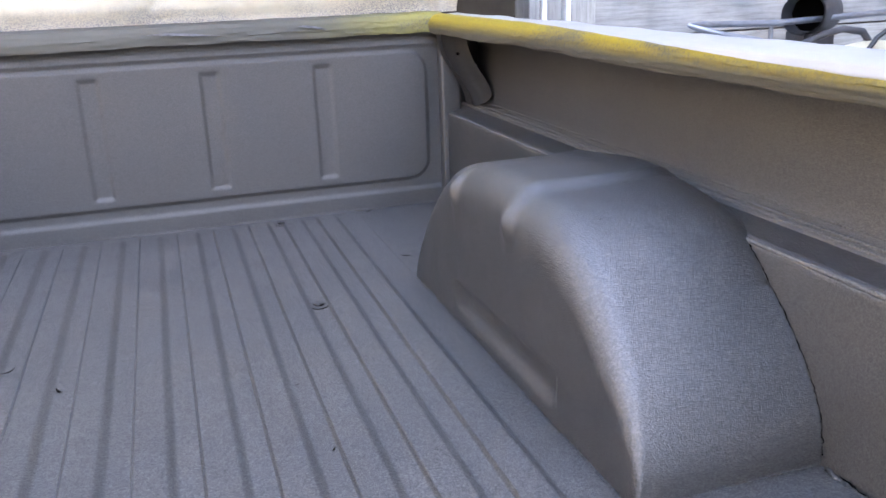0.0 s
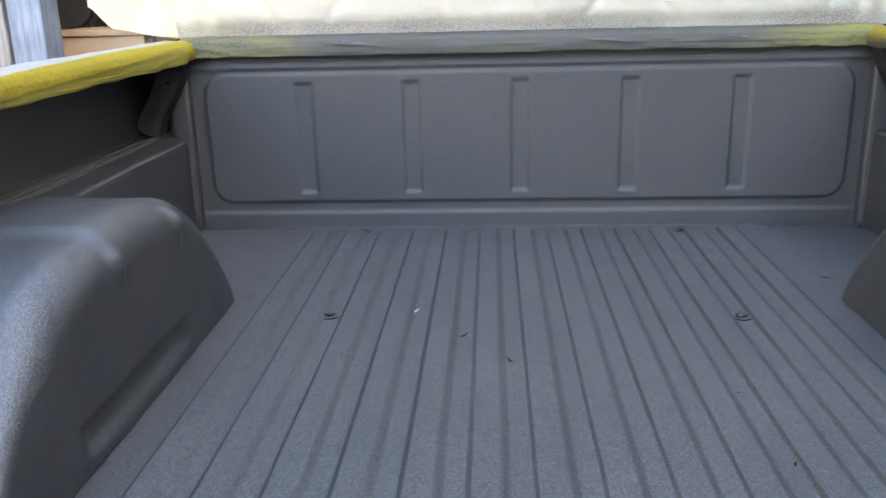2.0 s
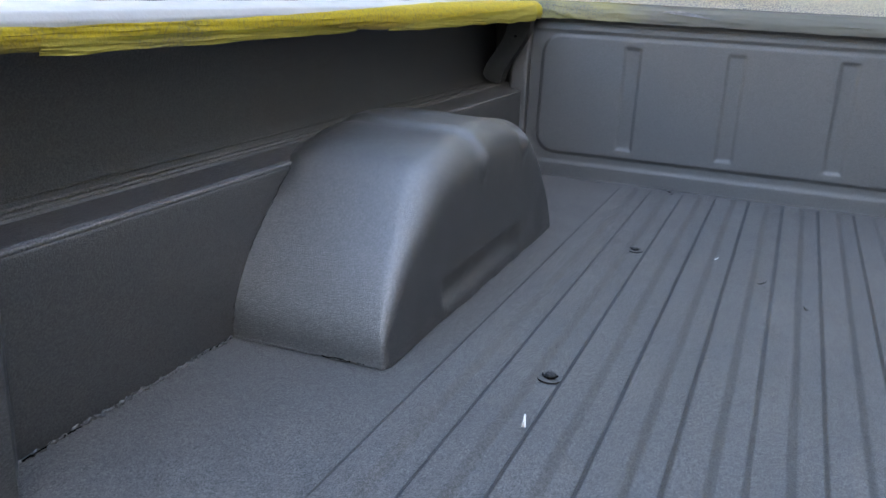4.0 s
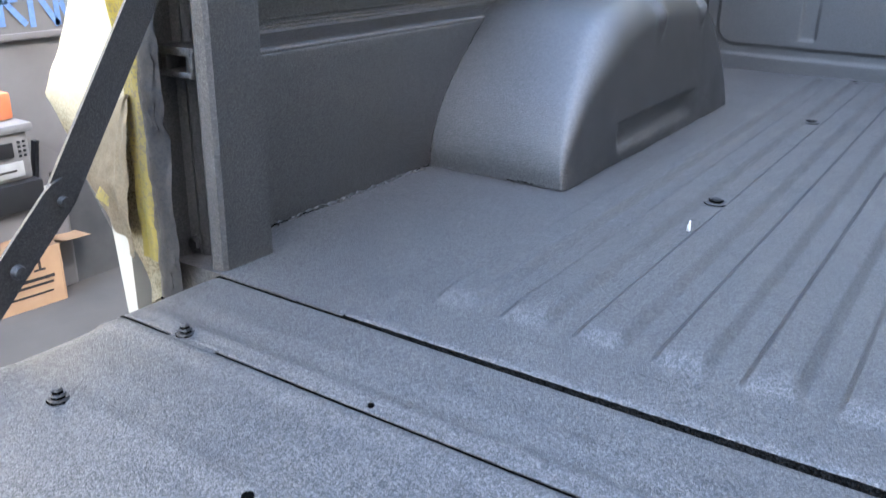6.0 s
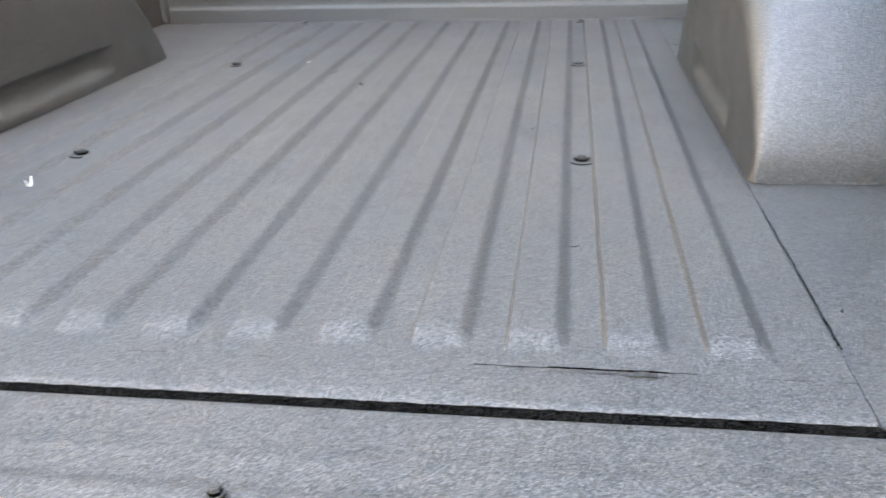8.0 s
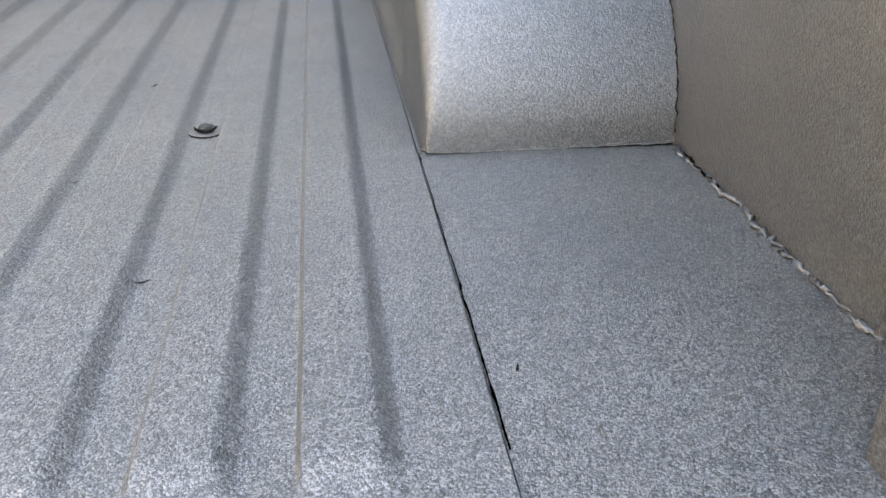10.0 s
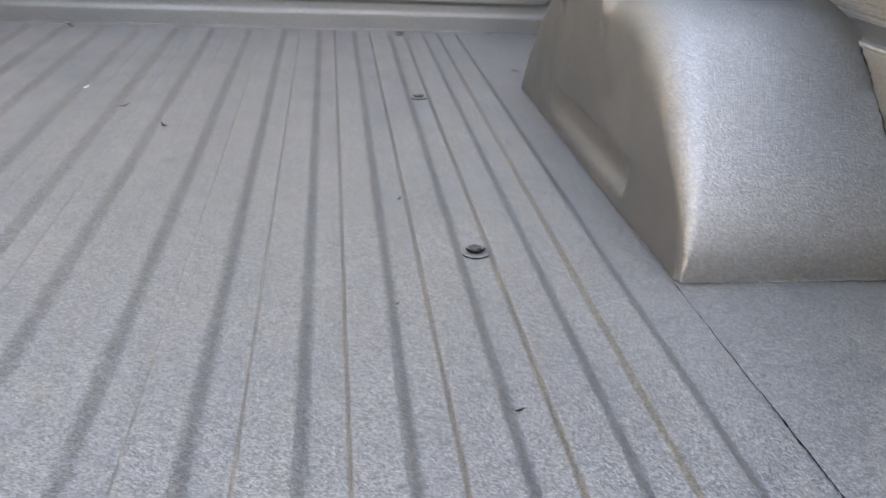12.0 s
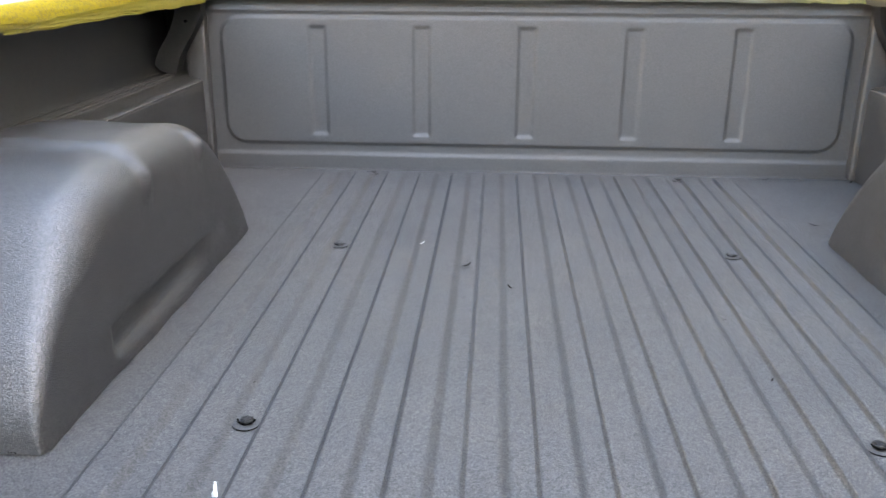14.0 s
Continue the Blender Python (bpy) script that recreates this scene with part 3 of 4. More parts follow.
    tpart("seam_bead", lumpy_bead([(s * (HW - 0.0015), p.x - 0.002, p.y + 0.0005) for p in prof[1:14]], 0.0006 if s > 0 else 0.0004, 0.9, 0.0012), BLACK, "dark open crack along the seam", None, True, 60)


# bulkhead at the front of the bed
def bulkhead(u, v):
    x = -0.92 + 1.84 * u
    z = -0.01 + 0.475 * v
    y = FRONT
    # raised field with rounded corners
    dx, dz, r = abs(x) - (0.836 - 0.055), abs(z - 0.2435) - (0.1715 - 0.055), 0.055
    d = math.hypot(max(dx, 0), max(dz, 0)) + min(max(dx, dz), 0) - r
    y -= 0.006 * (1 - smoothstep(-0.004, 0.004, d))
    for c in (-2, -1, 0, 1, 2):
        ex, ez = abs(x + 0.007 - 0.2825 * c) - 0.019, abs(z - 0.2445) - 0.140
        e = max(ex, ez * 0.55)
        y += 0.0046 * (1 - smoothstep(-0.001, 0.0065, e))
    y += 0.005 * smoothstep(0.4455, 0.4485, z)
    # kick strip along the floor and top bead
    y -= 0.004 * (1 - smoothstep(0.036, 0.050, z))
    y -= 0.004 * math.exp(-((z - 0.432) / 0.006) ** 2)
    return (x, y, z)


tpart("bulkhead", grid(420, 120, bulkhead), LINER_THIN, "front panel of the bed with five pressed upright ribs", None, True, 60)
tpart("bulkhead_back", block((-0.95, FRONT + 0.03, -0.1), (0.95, FRONT + 0.045, 0.47)), BLACK, "", None, False)
tpart("bulkhead_rail", block((-0.885, FRONT - 0.022, 0.462), (0.885, FRONT + 0.05, 0.502), 0.012, 3), LINER_THIN, "", None, True)
tpart("seam_bead", lumpy_bead([(-0.88, FRONT - 0.014, 0.001), (0.88, FRONT - 0.014, 0.001)], 0.0022, 0.4, 0.0012), LINER_THIN, "", None, True, 60)


# rear corner posts
def corner_post(s):
    post = tpart("corner_post", extrude_z([(s * 0.813, -0.004), (s * 0.8175, -0.0095), (s * 0.832, -0.0125), (s * 0.8365, -0.010), (s * 0.840, 0.002), (s * 0.847, 0.018), (s * 0.868, 0.021), (s * 0.882, 0.014), (s * 0.890, 0.018),
                                           (s * 0.897, 0.010), (s * 0.899, -0.012), (s * 0.905, -0.024), (s * 0.918, -0.026), (s * 0.93, -0.012), (s * 0.96, 0.02), (s * 0.96, 0.13), (s * 0.885, 0.135), (s * 0.83, 0.085), (s * 0.8135, 0.073)], -0.03, 0.47), LINER_COARSE, "upright rear corner post with a hollow jamb", None, True, 35)
    return post


def extrude_z(points, a, b, steps=12):
    bm = bmesh.new()
    rings = [[bm.verts.new((p, q, a + (b - a) * i / steps)) for p, q in points] for i in range(steps + 1)]
    n = len(points)
    for r0, r1 in zip(rings, rings[1:]):
        for k in range(n):
            bm.faces.new((r0[k], r0[(k + 1) % n], r1[(k + 1) % n], r1[k]))
    bm.faces.new(rings[0][::-1])
    bm.faces.new(rings[-1])
    return bm


for s in (-1, 1):
    post = corner_post(s)
    b = bmesh.new()
    x0, x1 = sorted((s * 0.838, s * 0.892))
    box(b, (x0, -0.016, 0.262), (x1, 0.03, 0.272), 0.002)
    box(b, (x0, -0.016, 0.236), (x1, 0.03, 0.244), 0.002)
    box(b, (s * 0.842 - 0.006, -0.014, 0.24), (s * 0.842 + 0.006, 0.03, 0.268), 0.003)
    box(b, (s * 0.886 - 0.005, -0.014, 0.24), (s * 0.886 + 0.005, 0.03, 0.268), 0.002)
    tpart("striker", b, LINER_COARSE, "tailgate latch striker", post, True)
    b = bmesh.new()
    cyl(b, 0.008, 0.008, 0.006, (s * 0.882, 0.002, 0.018), 6, "y")
    cyl(b, 0.011, 0.011, 0.003, (s * 0.882, 0.005, 0.018), 16, "y")
    tpart("bolt", b, LINER_COARSE, "", post, True)


# ---- bolts in the bed floor ----
def floor_bolt(x, y, coat, cut, z=0.0, r=0.0185):
    b = bmesh.new()
    cyl(b, r, r * 0.94, 0.0016, (x, y, z + 0.0008), 28)
    head = tpart("floor_bolt", b, LINER_THIN, "flat washer and bolt in the bed floor", bed_floor, True, 50)
    b = bmesh.new()
    for k in range(20):
        a0, a1 = math.pi * (1.08 + 0.84 * k / 20), math.pi * (1.08 + 0.84 * (k + 1) / 20)
        w = 0.0008 * (0.4 + 0.7 * random.random())
        vs = [b.verts.new((x + q * math.cos(a), y + q * math.sin(a), zz)) for zz in (z + 0.0003, z + 0.0016) for a in (a0, a1) for q in (r, r + w)]
        bmesh.ops.convex_hull(b, input=vs)
    tpart("dark_rim", b, BLACK, "", bed_floor, False)
    b = bmesh.new()
    cyl(b, 0.0100, 0.0090, 0.0046, (x, y + 0.002, z + 0.0039), 6)
    cyl(b, 0.0086, 0.0066, 0.0014, (x, y + 0.002, z + 0.0069), 6)
    tpart("bolt_head", b, coat, "thinly coated dark bolt head", bed_floor, True, 30)
    pts = [(x + 0.0112 * math.cos(a), y + 0.001 + 0.0085 * math.sin(a), z + 0.0036 + 0.0022 * abs(math.cos(a)) ** 3) for a in (math.pi * (1.0 + k / 16) for k in range(17))]
    tpart("dark_rim", tube(pts, cut, 6, 0.4), BLACK, "", bed_floor, False)


for x, y in ((-0.399, 0.638), (0.399, 0.635), (-0.405, 1.352), (0.397, 1.342), (-0.425, 1.968), (0.412, 1.956)):
    floor_bolt(x, y, LINER_BARE if y < 1 else LINER_STRAP, 0.0013 if y < 1 else 0.0008)

# open cracks in the liner on the floor
def crack(points, low, high, parent, label=""):
    """A ragged black slit through the points, its width wandering between low and high."""
    bm = bmesh.new()
    rows = []
    for i, (x, y, z) in enumerate(points):
        r = low + (high - low) * abs(wave(i, x * 3, y * 3, 0.37))
        rows.append([bm.verts.new((x - r, y - r, z)), bm.verts.new((x + r, y + r, z))])
    for (p, q), (c, d) in zip(rows, rows[1:]):
        bm.faces.new((p, q, d, c))
    return tpart("crack", thick(bm, 0.0006), BLACK, label, parent, False)


crack([(0.6186 + 0.0008 * wave(y, 1, 0, 30), y, 0.0006) for y in [0.33 + 0.22 * i / 50 for i in range(51)]], 0.0002, 0.0011, bed_floor)
crack([(0.6192 + 0.0010 * wave(y, 1, 0, 40), y, 0.0010) for y in [0.10 + 0.23 * i / 70 for i in range(71)]], 0.0004, 0.0017, bed_floor, "black open seam beside the floor plate")
crack([(x, 0.047 + 0.0012 * wave(x, 3, 0, 25), 0.0022) for x in [0.30 + 0.19 * i / 70 for i in range(71)]], 0.0004, 0.0012, bed_floor, "liner lifting along a crack")
crack([(x, 0.0462 + 0.0008 * wave(x, 5, 0, 25), 0.0030) for x in [0.365 + 0.10 * i / 50 for i in range(51)]], 0.0010, 0.0019, bed_floor)
for x0, x1 in ((-0.42, -0.385), (-0.30, -0.255), (-0.16, -0.15), (-0.02, 0.02), (0.10, 0.13), (0.54, 0.585), (0.60, 0.617)):
    crack([(x0 + (x1 - x0) * i / 14, 0.045 + 0.0016 * wave(x0, i, 0, 0.5), 0.0016) for i in range(15)], 0.0001, 0.0006, bed_floor)
tpart("peeling_edge", thick(grid(20, 4, lambda u, v: (0.43 + 0.028 * u, 0.0455 - 0.004 * v, 0.0012 + 0.0022 * (1 - v) * math.sin(math.pi * u) ** 0.7)), 0.0010), LINER, "", bed_floor, True)
# ---- tailgate ----
tailgate = new("tailgate")
tailgate.parent = truck
tailgate.location = (0, 0, -GROUND)
tagged(tailgate, "lowered tailgate sprayed in the same grey liner")


def gate_skin(ys):
    """One skin of the tailgate over the given lines across it, its edges rolled down."""
    W = 0.832
    cols = [-W - 0.0005] + [-W + d for d in (0.0, 0.006, 0.014, 0.024, 0.04)] + [-0.76 + 1.52 * k / 100 for k in range(101)] + [W - d for d in (0.04, 0.024, 0.014, 0.006, 0.0)] + [W + 0.0005]

    def at(u, v):
        i, j = round(u * (len(cols) - 1)), round(v * (len(ys) - 1))
        x, y = cols[i], ys[j]
        edge = W - abs(x)
        z = 0.001 * wave(x, y, 4, 7) - 0.012 * (1 - smoothstep(0.0, 0.035, max(0.0, edge))) ** 2
        if i in (0, len(cols) - 1) or j in (0, len(ys) - 1):
            z -= 0.06
        elif j in (1, len(ys) - 2):
            z -= 0.001
        z += (0.0026 * math.exp(-((y + 0.139) / 0.0085) ** 2) + 0.0012 * math.exp(-((y + 0.094) / 0.012) ** 2)) * smoothstep(0.02, 0.08, edge) + 0.0020 * math.exp(-((y + 0.176) / 0.007) ** 2) + 0.0022 * math.exp(-((y + 0.297) / 0.010) ** 2)
        z -= 0.0025 * smoothstep(-0.163, -0.20, y)
        return (x, y, z)
    return grid(len(cols), len(ys), at)


part("hinge_skin", gate_skin([-0.0258, -0.0262, -0.030] + [-0.037 - 0.117 * k / 24 for k in range(25)] + [-0.1570, -0.1592, -0.1596]), LINER, tailgate, "", True, 60)
part("inner_skin", gate_skin([-0.1640, -0.1644, -0.1668] + [-0.17 - 0.355 * k / 40 for k in range(41)] + [-0.528, -0.53, -0.5305]), LINER, tailgate, "", True, 60)
# black core, and black blocks added as the shade of gap and slit
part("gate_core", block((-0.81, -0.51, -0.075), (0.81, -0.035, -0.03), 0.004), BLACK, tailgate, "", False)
part("gap_shade", block((-0.815, -0.0257, -0.07), (0.815, -0.0060, -0.0030)), GAP_GRIT, tailgate, "gritty black block standing for the shade in the gap", False)
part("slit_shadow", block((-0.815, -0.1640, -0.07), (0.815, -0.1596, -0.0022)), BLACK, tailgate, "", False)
# the slit closes towards the ends
for s in (-1, 1):
    part("seam_filler", block((min(s * 0.665, s * 0.735), -0.168, -0.02), (max(s * 0.665, s * 0.735), -0.155, -0.0005), 0.002), LINER, tailgate, "", True)


def gate_bolt(x, y, z):
    b = bmesh.new()
    cyl(b, 0.0098, 0.0090, 0.0026, (x, y, z + 0.0013), 20)
    cyl(b, 0.0074, 0.0066, 0.0018, (x, y, z + 0.0061), 14)
    cyl(b, 0.0052, 0.0040, 0.0030, (x, y, z + 0.0105), 6)
    part("gate_bolt", b, LINER_STRAP, tailgate, "flanged bolt head", True, 40)
    b = bmesh.new()
    cyl(b, 0.0072, 0.0064, 0.0030, (x, y, z + 0.0040), 6)
    cyl(b, 0.0056, 0.0052, 0.0026, (x, y, z + 0.0082), 6)
    part("bolt_shank", b, BLACK, tailgate, "", False)
    ring = [(x + 0.0100 * math.cos(a), y + 0.0100 * math.sin(a), z + 0.0002) for a in (math.pi * (1.0 + k / 18) for k in range(19))]
    part("bolt_gap", tube(ring, 0.0008, 5, 0.7), BLACK, tailgate, "", False)


for x, y, z in ((-0.721, -0.152, 0.0), (-0.153, -0.147, 0.0012), (0.143, -0.146, 0.0012), (0.721, -0.152, 0.0), (-0.713, -0.306, -0.0012)):
    gate_bolt(x, y, z)
for x, y, r in ((-0.469, -0.306, 0.0052), (-0.471, -0.151, 0.0032)):
    b = bmesh.new()
    cyl(b, r, r, 0.012, (x, y, -0.0045 if r < 0.005 else -0.0065), 18)
    part("drain_hole", b, BLACK, tailgate, "", True)

# folding support strap on the tailgate's side
strap = new("support_strap")
strap.parent = truck
strap.location = (0, 0, -GROUND)
tagged(strap, "folding steel tailgate strap, sprayed dark grey")


def flat_bar(a, b, w, t, bend=0.0):
    """A flat steel bar from a to b, standing on edge towards x."""
    a, b = Vector(a), Vector(b)
    d = (b - a).normalized()
    n = Vector((1, 0, 0)).cross(d).normalized()
    bm = bmesh.new()
    rings = []
    for i in range(25):
        f = i / 24
        c = a.lerp(b, f) + Vector((bend * math.sin(f * math.pi), 0, 0))
        ww = w * (0.55 + 0.45 * smoothstep(0, 0.06, f) * smoothstep(1, 0.94, f))
        rings.append([bm.verts.new(c + n * p * ww + Vector((q * t, 0, 0))) for p, q in ((-0.5, -0.5), (0.5, -0.5), (0.5, 0.5), (-0.5, 0.5))])
    for r0, r1 in zip(rings, rings[1:]):
        for k in range(4):
            bm.faces.new((r0[k], r0[(k + 1) % 4], r1[(k + 1) % 4], r1[k]))
    bm.faces.new(rings[0][::-1])
    bm.faces.new(rings[-1])
    bmesh.ops.bevel(bm, geom=[e for e in bm.edges if len(e.link_faces) == 2 and e.calc_face_angle(0) > 0.8], offset=0.0008, segments=1, affect="EDGES")
    return bm


SX = -0.832
PIN, HINGE, FOOT = (SX, -0.046, 0.376), (SX, -0.204, 0.141), (SX - 0.01, -0.385, -0.045)
part("upper_link", flat_bar(PIN, (SX, -0.214, 0.126), 0.036, 0.004), LINER_STRAP, strap)
part("lower_link", flat_bar((SX + 0.005, -0.193, 0.158), FOOT, 0.036, 0.004), LINER_STRAP, strap)
for p, r in ((PIN, 0.011), (HINGE, 0.006), ((SX, -0.262, 0.082), 0.008)):
    b = bmesh.new()
    cyl(b, r, r * 0.8, 0.008, (p[0] + 0.009, p[1], p[2]), 18, "x")
    part("rivet", b, LINER_STRAP, strap, "", True)
part("pin_bracket", block((-0.895, -0.03, 0.372), (-0.835, 0.02, 0.398), 0.004), LINER_COARSE, strap)

# cab, under its paper
tpart("cab", block((-0.86, 2.13, -0.35), (0.86, 3.7, 1.25), 0.12, 4), CAB_PAINT, "cab hidden under masking paper", None, True)
for s in (-1, 1):
    for y in (1.0, 4.6):
        b = bmesh.new()
        cyl(b, 0.35, 0.35, 0.22, (s * 0.86, y, GROUND + 0.355), 40, "x")
        bmesh.ops.bevel(b, geom=b.edges[:], offset=0.02, segments=2, affect="EDGES")
        tpart("wheel", b, BLACK_PLASTIC, "", None, True)
tpart("hood", block((-0.85, 3.65, -0.35), (0.85, 5.1, 0.45), 0.1, 3), CAB_PAINT, "", None, True)

# ---- masking on the truck ----
LIP = [(0.888, 0.5058), (0.860, 0.5032), (0.8475, 0.494), (0.8425, 0.483), (0.8430, 0.474), (0.846, 0.467), (0.849, 0.4615)]


def lip_point(f):
    """A point of the rail's lip, f from 0 on its top to 1 at its lower edge."""
    f *= len(LIP) - 1
    k = min(int(f), len(LIP) - 2)
    return Vector(LIP[k]).lerp(Vector(LIP[k + 1]), f - k)


def rail_tape(s):
    """Tape round the rail's inner lip, its lower edge loose and wavy; towards the rear the paper comes down over its top."""
    def at(u, v):
        y = -0.01 + 2.0 * u
        start = 0.47 - 0.40 * smoothstep(0.30, 1.7, y) + 0.02 * wave(y, s, 1, 4)
        f = start + (1 - start) * v
        x, z = lip_point(f)
        low = smoothstep(0.5, 1.0, f)
        x -= low * (0.003 + 0.005 * wave(y, s, 2, 3.2))
        z += low * (0.005 * wave(y, s, 5, 2.3) + 0.003 * wave(y, s, 8, 11) - 0.003)
        crease = 0.0014 * wave(y * 2, f * 3, s, 6) + 0.0008 * wave(y * 3 + f * 5, f * 2, s, 9)
        x -= 0.0022 * smoothstep(0.05, 0.4, f)
        z += 0.0022 * (1 - smoothstep(0.1, 0.5, f))
        return (s * (x + crease), y, z + crease)
    return thick(grid(260, 18, at), 0.0006)


def overlap_strip(s, y0, y1, drop):
    """A second strip of tape laid aslant over the first, its upper edge lifted in a thin ridge."""
    def at(u, v):
        y = y0 + (y1 - y0) * u
        top = 0.74 - drop * u ** 1.4 + 0.015 * wave(y, 4, s, 9)
        taper = smoothstep(0.0, 0.18, u) if y1 > 1.5 else smoothstep(1.0, 0.72, u)
        top = 0.99 - (0.99 - top) * (0.02 + 0.98 * taper)
        f = top + (1.0 - top) * v
        x, z = lip_point(f)
        low = smoothstep(0.5, 1.0, f)
        x -= low * (0.003 + 0.005 * wave(y, s, 2, 3.2))
        z += low * (0.005 * wave(y, s, 5, 2.3) + 0.003 * wave(y, s, 8, 11) - 0.003)
        crease = 0.0014 * wave(y * 2, f * 3, s, 6) + 0.0008 * wave(y * 3 + f * 5, f * 2, s, 9)
        lift = 0.0038 + 0.0042 * smoothstep(0.22, 0.0, v) * (0.5 + 0.5 * math.sin(math.pi * u)) + 0.0006 * wave(y, v, s, 25)
        return (s * (x + crease - lift), y, z + crease + 0.002 * smoothstep(0.2, 0.0, v) - 0.0035 * v)
    return thick(grid(70, 14, at), 0.0006)


def rail_paper(s):
    """Paper over the top of the rail, down to the tape on its lip and down its outside."""
    sec = [(0.8445, 0.481), (0.8450, 0.489), (0.8510, 0.4985), (0.867, 0.5030), (0.885, 0.5040), (0.91, 0.5046), (0.93, 0.5048), (1.00, 0.4872), (1.04, 0.4745), (1.056, 0.455), (1.066, 0.36), (1.074, 0.2)]

    def at(u, v):
        y = -0.012 + 2.02 * u
        f = v * (len(sec) - 1)
        k = min(int(f), len(sec) - 2)
        x, z = Vector(sec[k]).lerp(Vector(sec[k + 1]), f - k)
        lift = smoothstep(0.30, 0.5, v)
        w = 0.004 * wave(y, v, s, 5) + 0.002 * wave(y, v * 2, s, 17)
        return (s * (x + abs(w) * smoothstep(0.6, 1, v)), y, z + lift * abs(w) + 0.0004 * wave(y * 3, v * 8, s, 9))
    return thick(grid(180, 45, at), 0.0005)


for s in (-1, 1):
    tagged(part("masking_tape", rail_tape(s), TAPE if s < 0 else TAPE_RIGHT, None, "", True, 60), "yellow masking tape along the bed rail, gritty with grey overspray", "masking tape", "tape on the bed rails")
    tagged(part("masking_paper", rail_paper(s), PAPER_RAIL, None, "", True, 60), "white masking paper over the bed rail, speckled with overspray", "masking paper", "paper on the bed rails")
    if s < 0:
        for y0, y1, drop in ((0.18, 0.86, 0.02), (0.98, 1.93, 0.42)):
            tagged(part("masking_tape", overlap_strip(s, y0, y1, drop), TAPE_PALE, None, "", True, 60), "pale yellow second strip of tape lapped over the rail's lower edge", "masking tape")


def header_tape(u, v):
    sec = [(2.075, 0.512), (2.03, 0.511), (2.004, 0.507), (1.995, 0.497), (1.992, 0.482), (1.994, 0.462)]
    x = -0.885 + 1.77 * u
    f = v * (len(sec) - 1)
    k = min(int(f), len(sec) - 2)
    y, z = Vector(sec[k]).lerp(Vector(sec[k + 1]), f - k)
    low = smoothstep(0.55, 1.0, v)
    c = 0.0022 * wave(x * 2, v * 4, 3, 5) + smoothstep(0.5, 0.8, abs(x)) * (0.0030 * wave(x * 5, v * 6, 9, 4) + 0.0020 * wave(x * 11, v * 9, 2, 5))
    return (x, y - low * 0.004 + c, z + low * 0.004 * wave(x, 1, 1, 4) + c)


tagged(part("masking_tape", thick(grid(320, 24, header_tape), 0.0006), TAPE_HEADER, None, "", True, 60), "yellow-green tape on the bulkhead rail under grey overspray", "masking tape")
def torn_flap(x0, x1, z0, rise):
    """A torn, lifted edge of masking paper on the bulkhead rail, curling off to the rear."""
    def at(u, v):
        x = x0 + (x1 - x0) * u
        z = z0 - 0.012 * u + rise * math.sin(math.pi * u ** 0.7) * v
        return (x, 1.9895 - 0.007 * (1 - v) * math.sin(math.pi * u) - 0.0015 * wave(x, v, 3, 40), z + 0.0012 * wave(x, v, 7, 30))
    return thick(grid(30, 7, at), 0.0007)


for x0, x1, z0, rise in ((-0.50, -0.36, 0.494, 0.010), (0.14, 0.33, 0.490, 0.006), (0.50, 0.58, 0.492, 0.006)):
    tagged(part("paper_flap", torn_flap(x0, x1, z0, rise), PAPER_FLAP, None, "", True, 60), "lifted pale torn edge of masking paper on the bulkhead rail", "paper flap")


def cab_paper(u, v):
    """Paper hanging over the back of the cab, with folds towards its ends."""
    x = -0.905 + 1.85 * u
    z = 0.508 + 0.62 * v
    fold = 0.016 * wave(x * 1.2, z * 0.9, 2, 4) + 0.007 * wave(x, z * 0.5, 6, 11)
    ends = smoothstep(0.7, 0.93, abs(x))
    fold += ends * 0.012 * math.sin(x * 95 + z * 6)
    for k in range(9):
        slope = 0.9 * math.sin(k * 2.3)
        line = x + slope * (z - 0.6) - (-0.82 + 0.2 * k + 0.06 * math.sin(k * 5.1))
        fold += (0.010 + 0.005 * math.sin(k * 1.7)) * math.exp(-(line / 0.014) ** 2) * (0.4 + 0.6 * math.sin(z * 9 + k) ** 2)
    return (x, 2.062 + 0.045 * v ** 0.8 - 0.02 * smoothstep(0, 0.08, v) * (1 - smoothstep(0.1, 0.3, v)) + fold * smoothstep(0.0, 0.12, v), z)


tagged(part("masking_paper", thick(grid(320, 60, cab_paper), 0.0006), PAPER_CAB, None, "", True, 60), "cream masking paper over the cab's back, misted grey along the bottom", "masking paper")


def cab_side_paper(u, v):
    """The loose end of that paper, standing out past the cab's left corner."""
    x = -0.905 - (0.245 - 0.02 * v) * u
    low = 0.508 + 0.035 * u + 0.05 * smoothstep(0.75, 1, u)
    z = low + (1.12 - low) * v
    return (x, 2.062 + 0.03 * u + 0.012 * math.sin(u * 9 + z * 4) + 0.01 * wave(x, z, 3, 6), z)


tagged(part("masking_paper", thick(grid(50, 40, cab_side_paper), 0.0006), PAPER_CLEAN, None, "", True, 60), "loose clean end of cream masking paper beside the cab", "masking paper")
tagged(part("masking_tape", thick(grid(20, 5, lambda u, v: (-0.945 + 0.075 * u, 2.03 + 0.02 * v, 0.5125 + 0.004 * math.sin(u * 5))), 0.0008), TAPE_CLEAN, None, "", True), "short bright yellow tape tab at the cab corner", "masking tape")


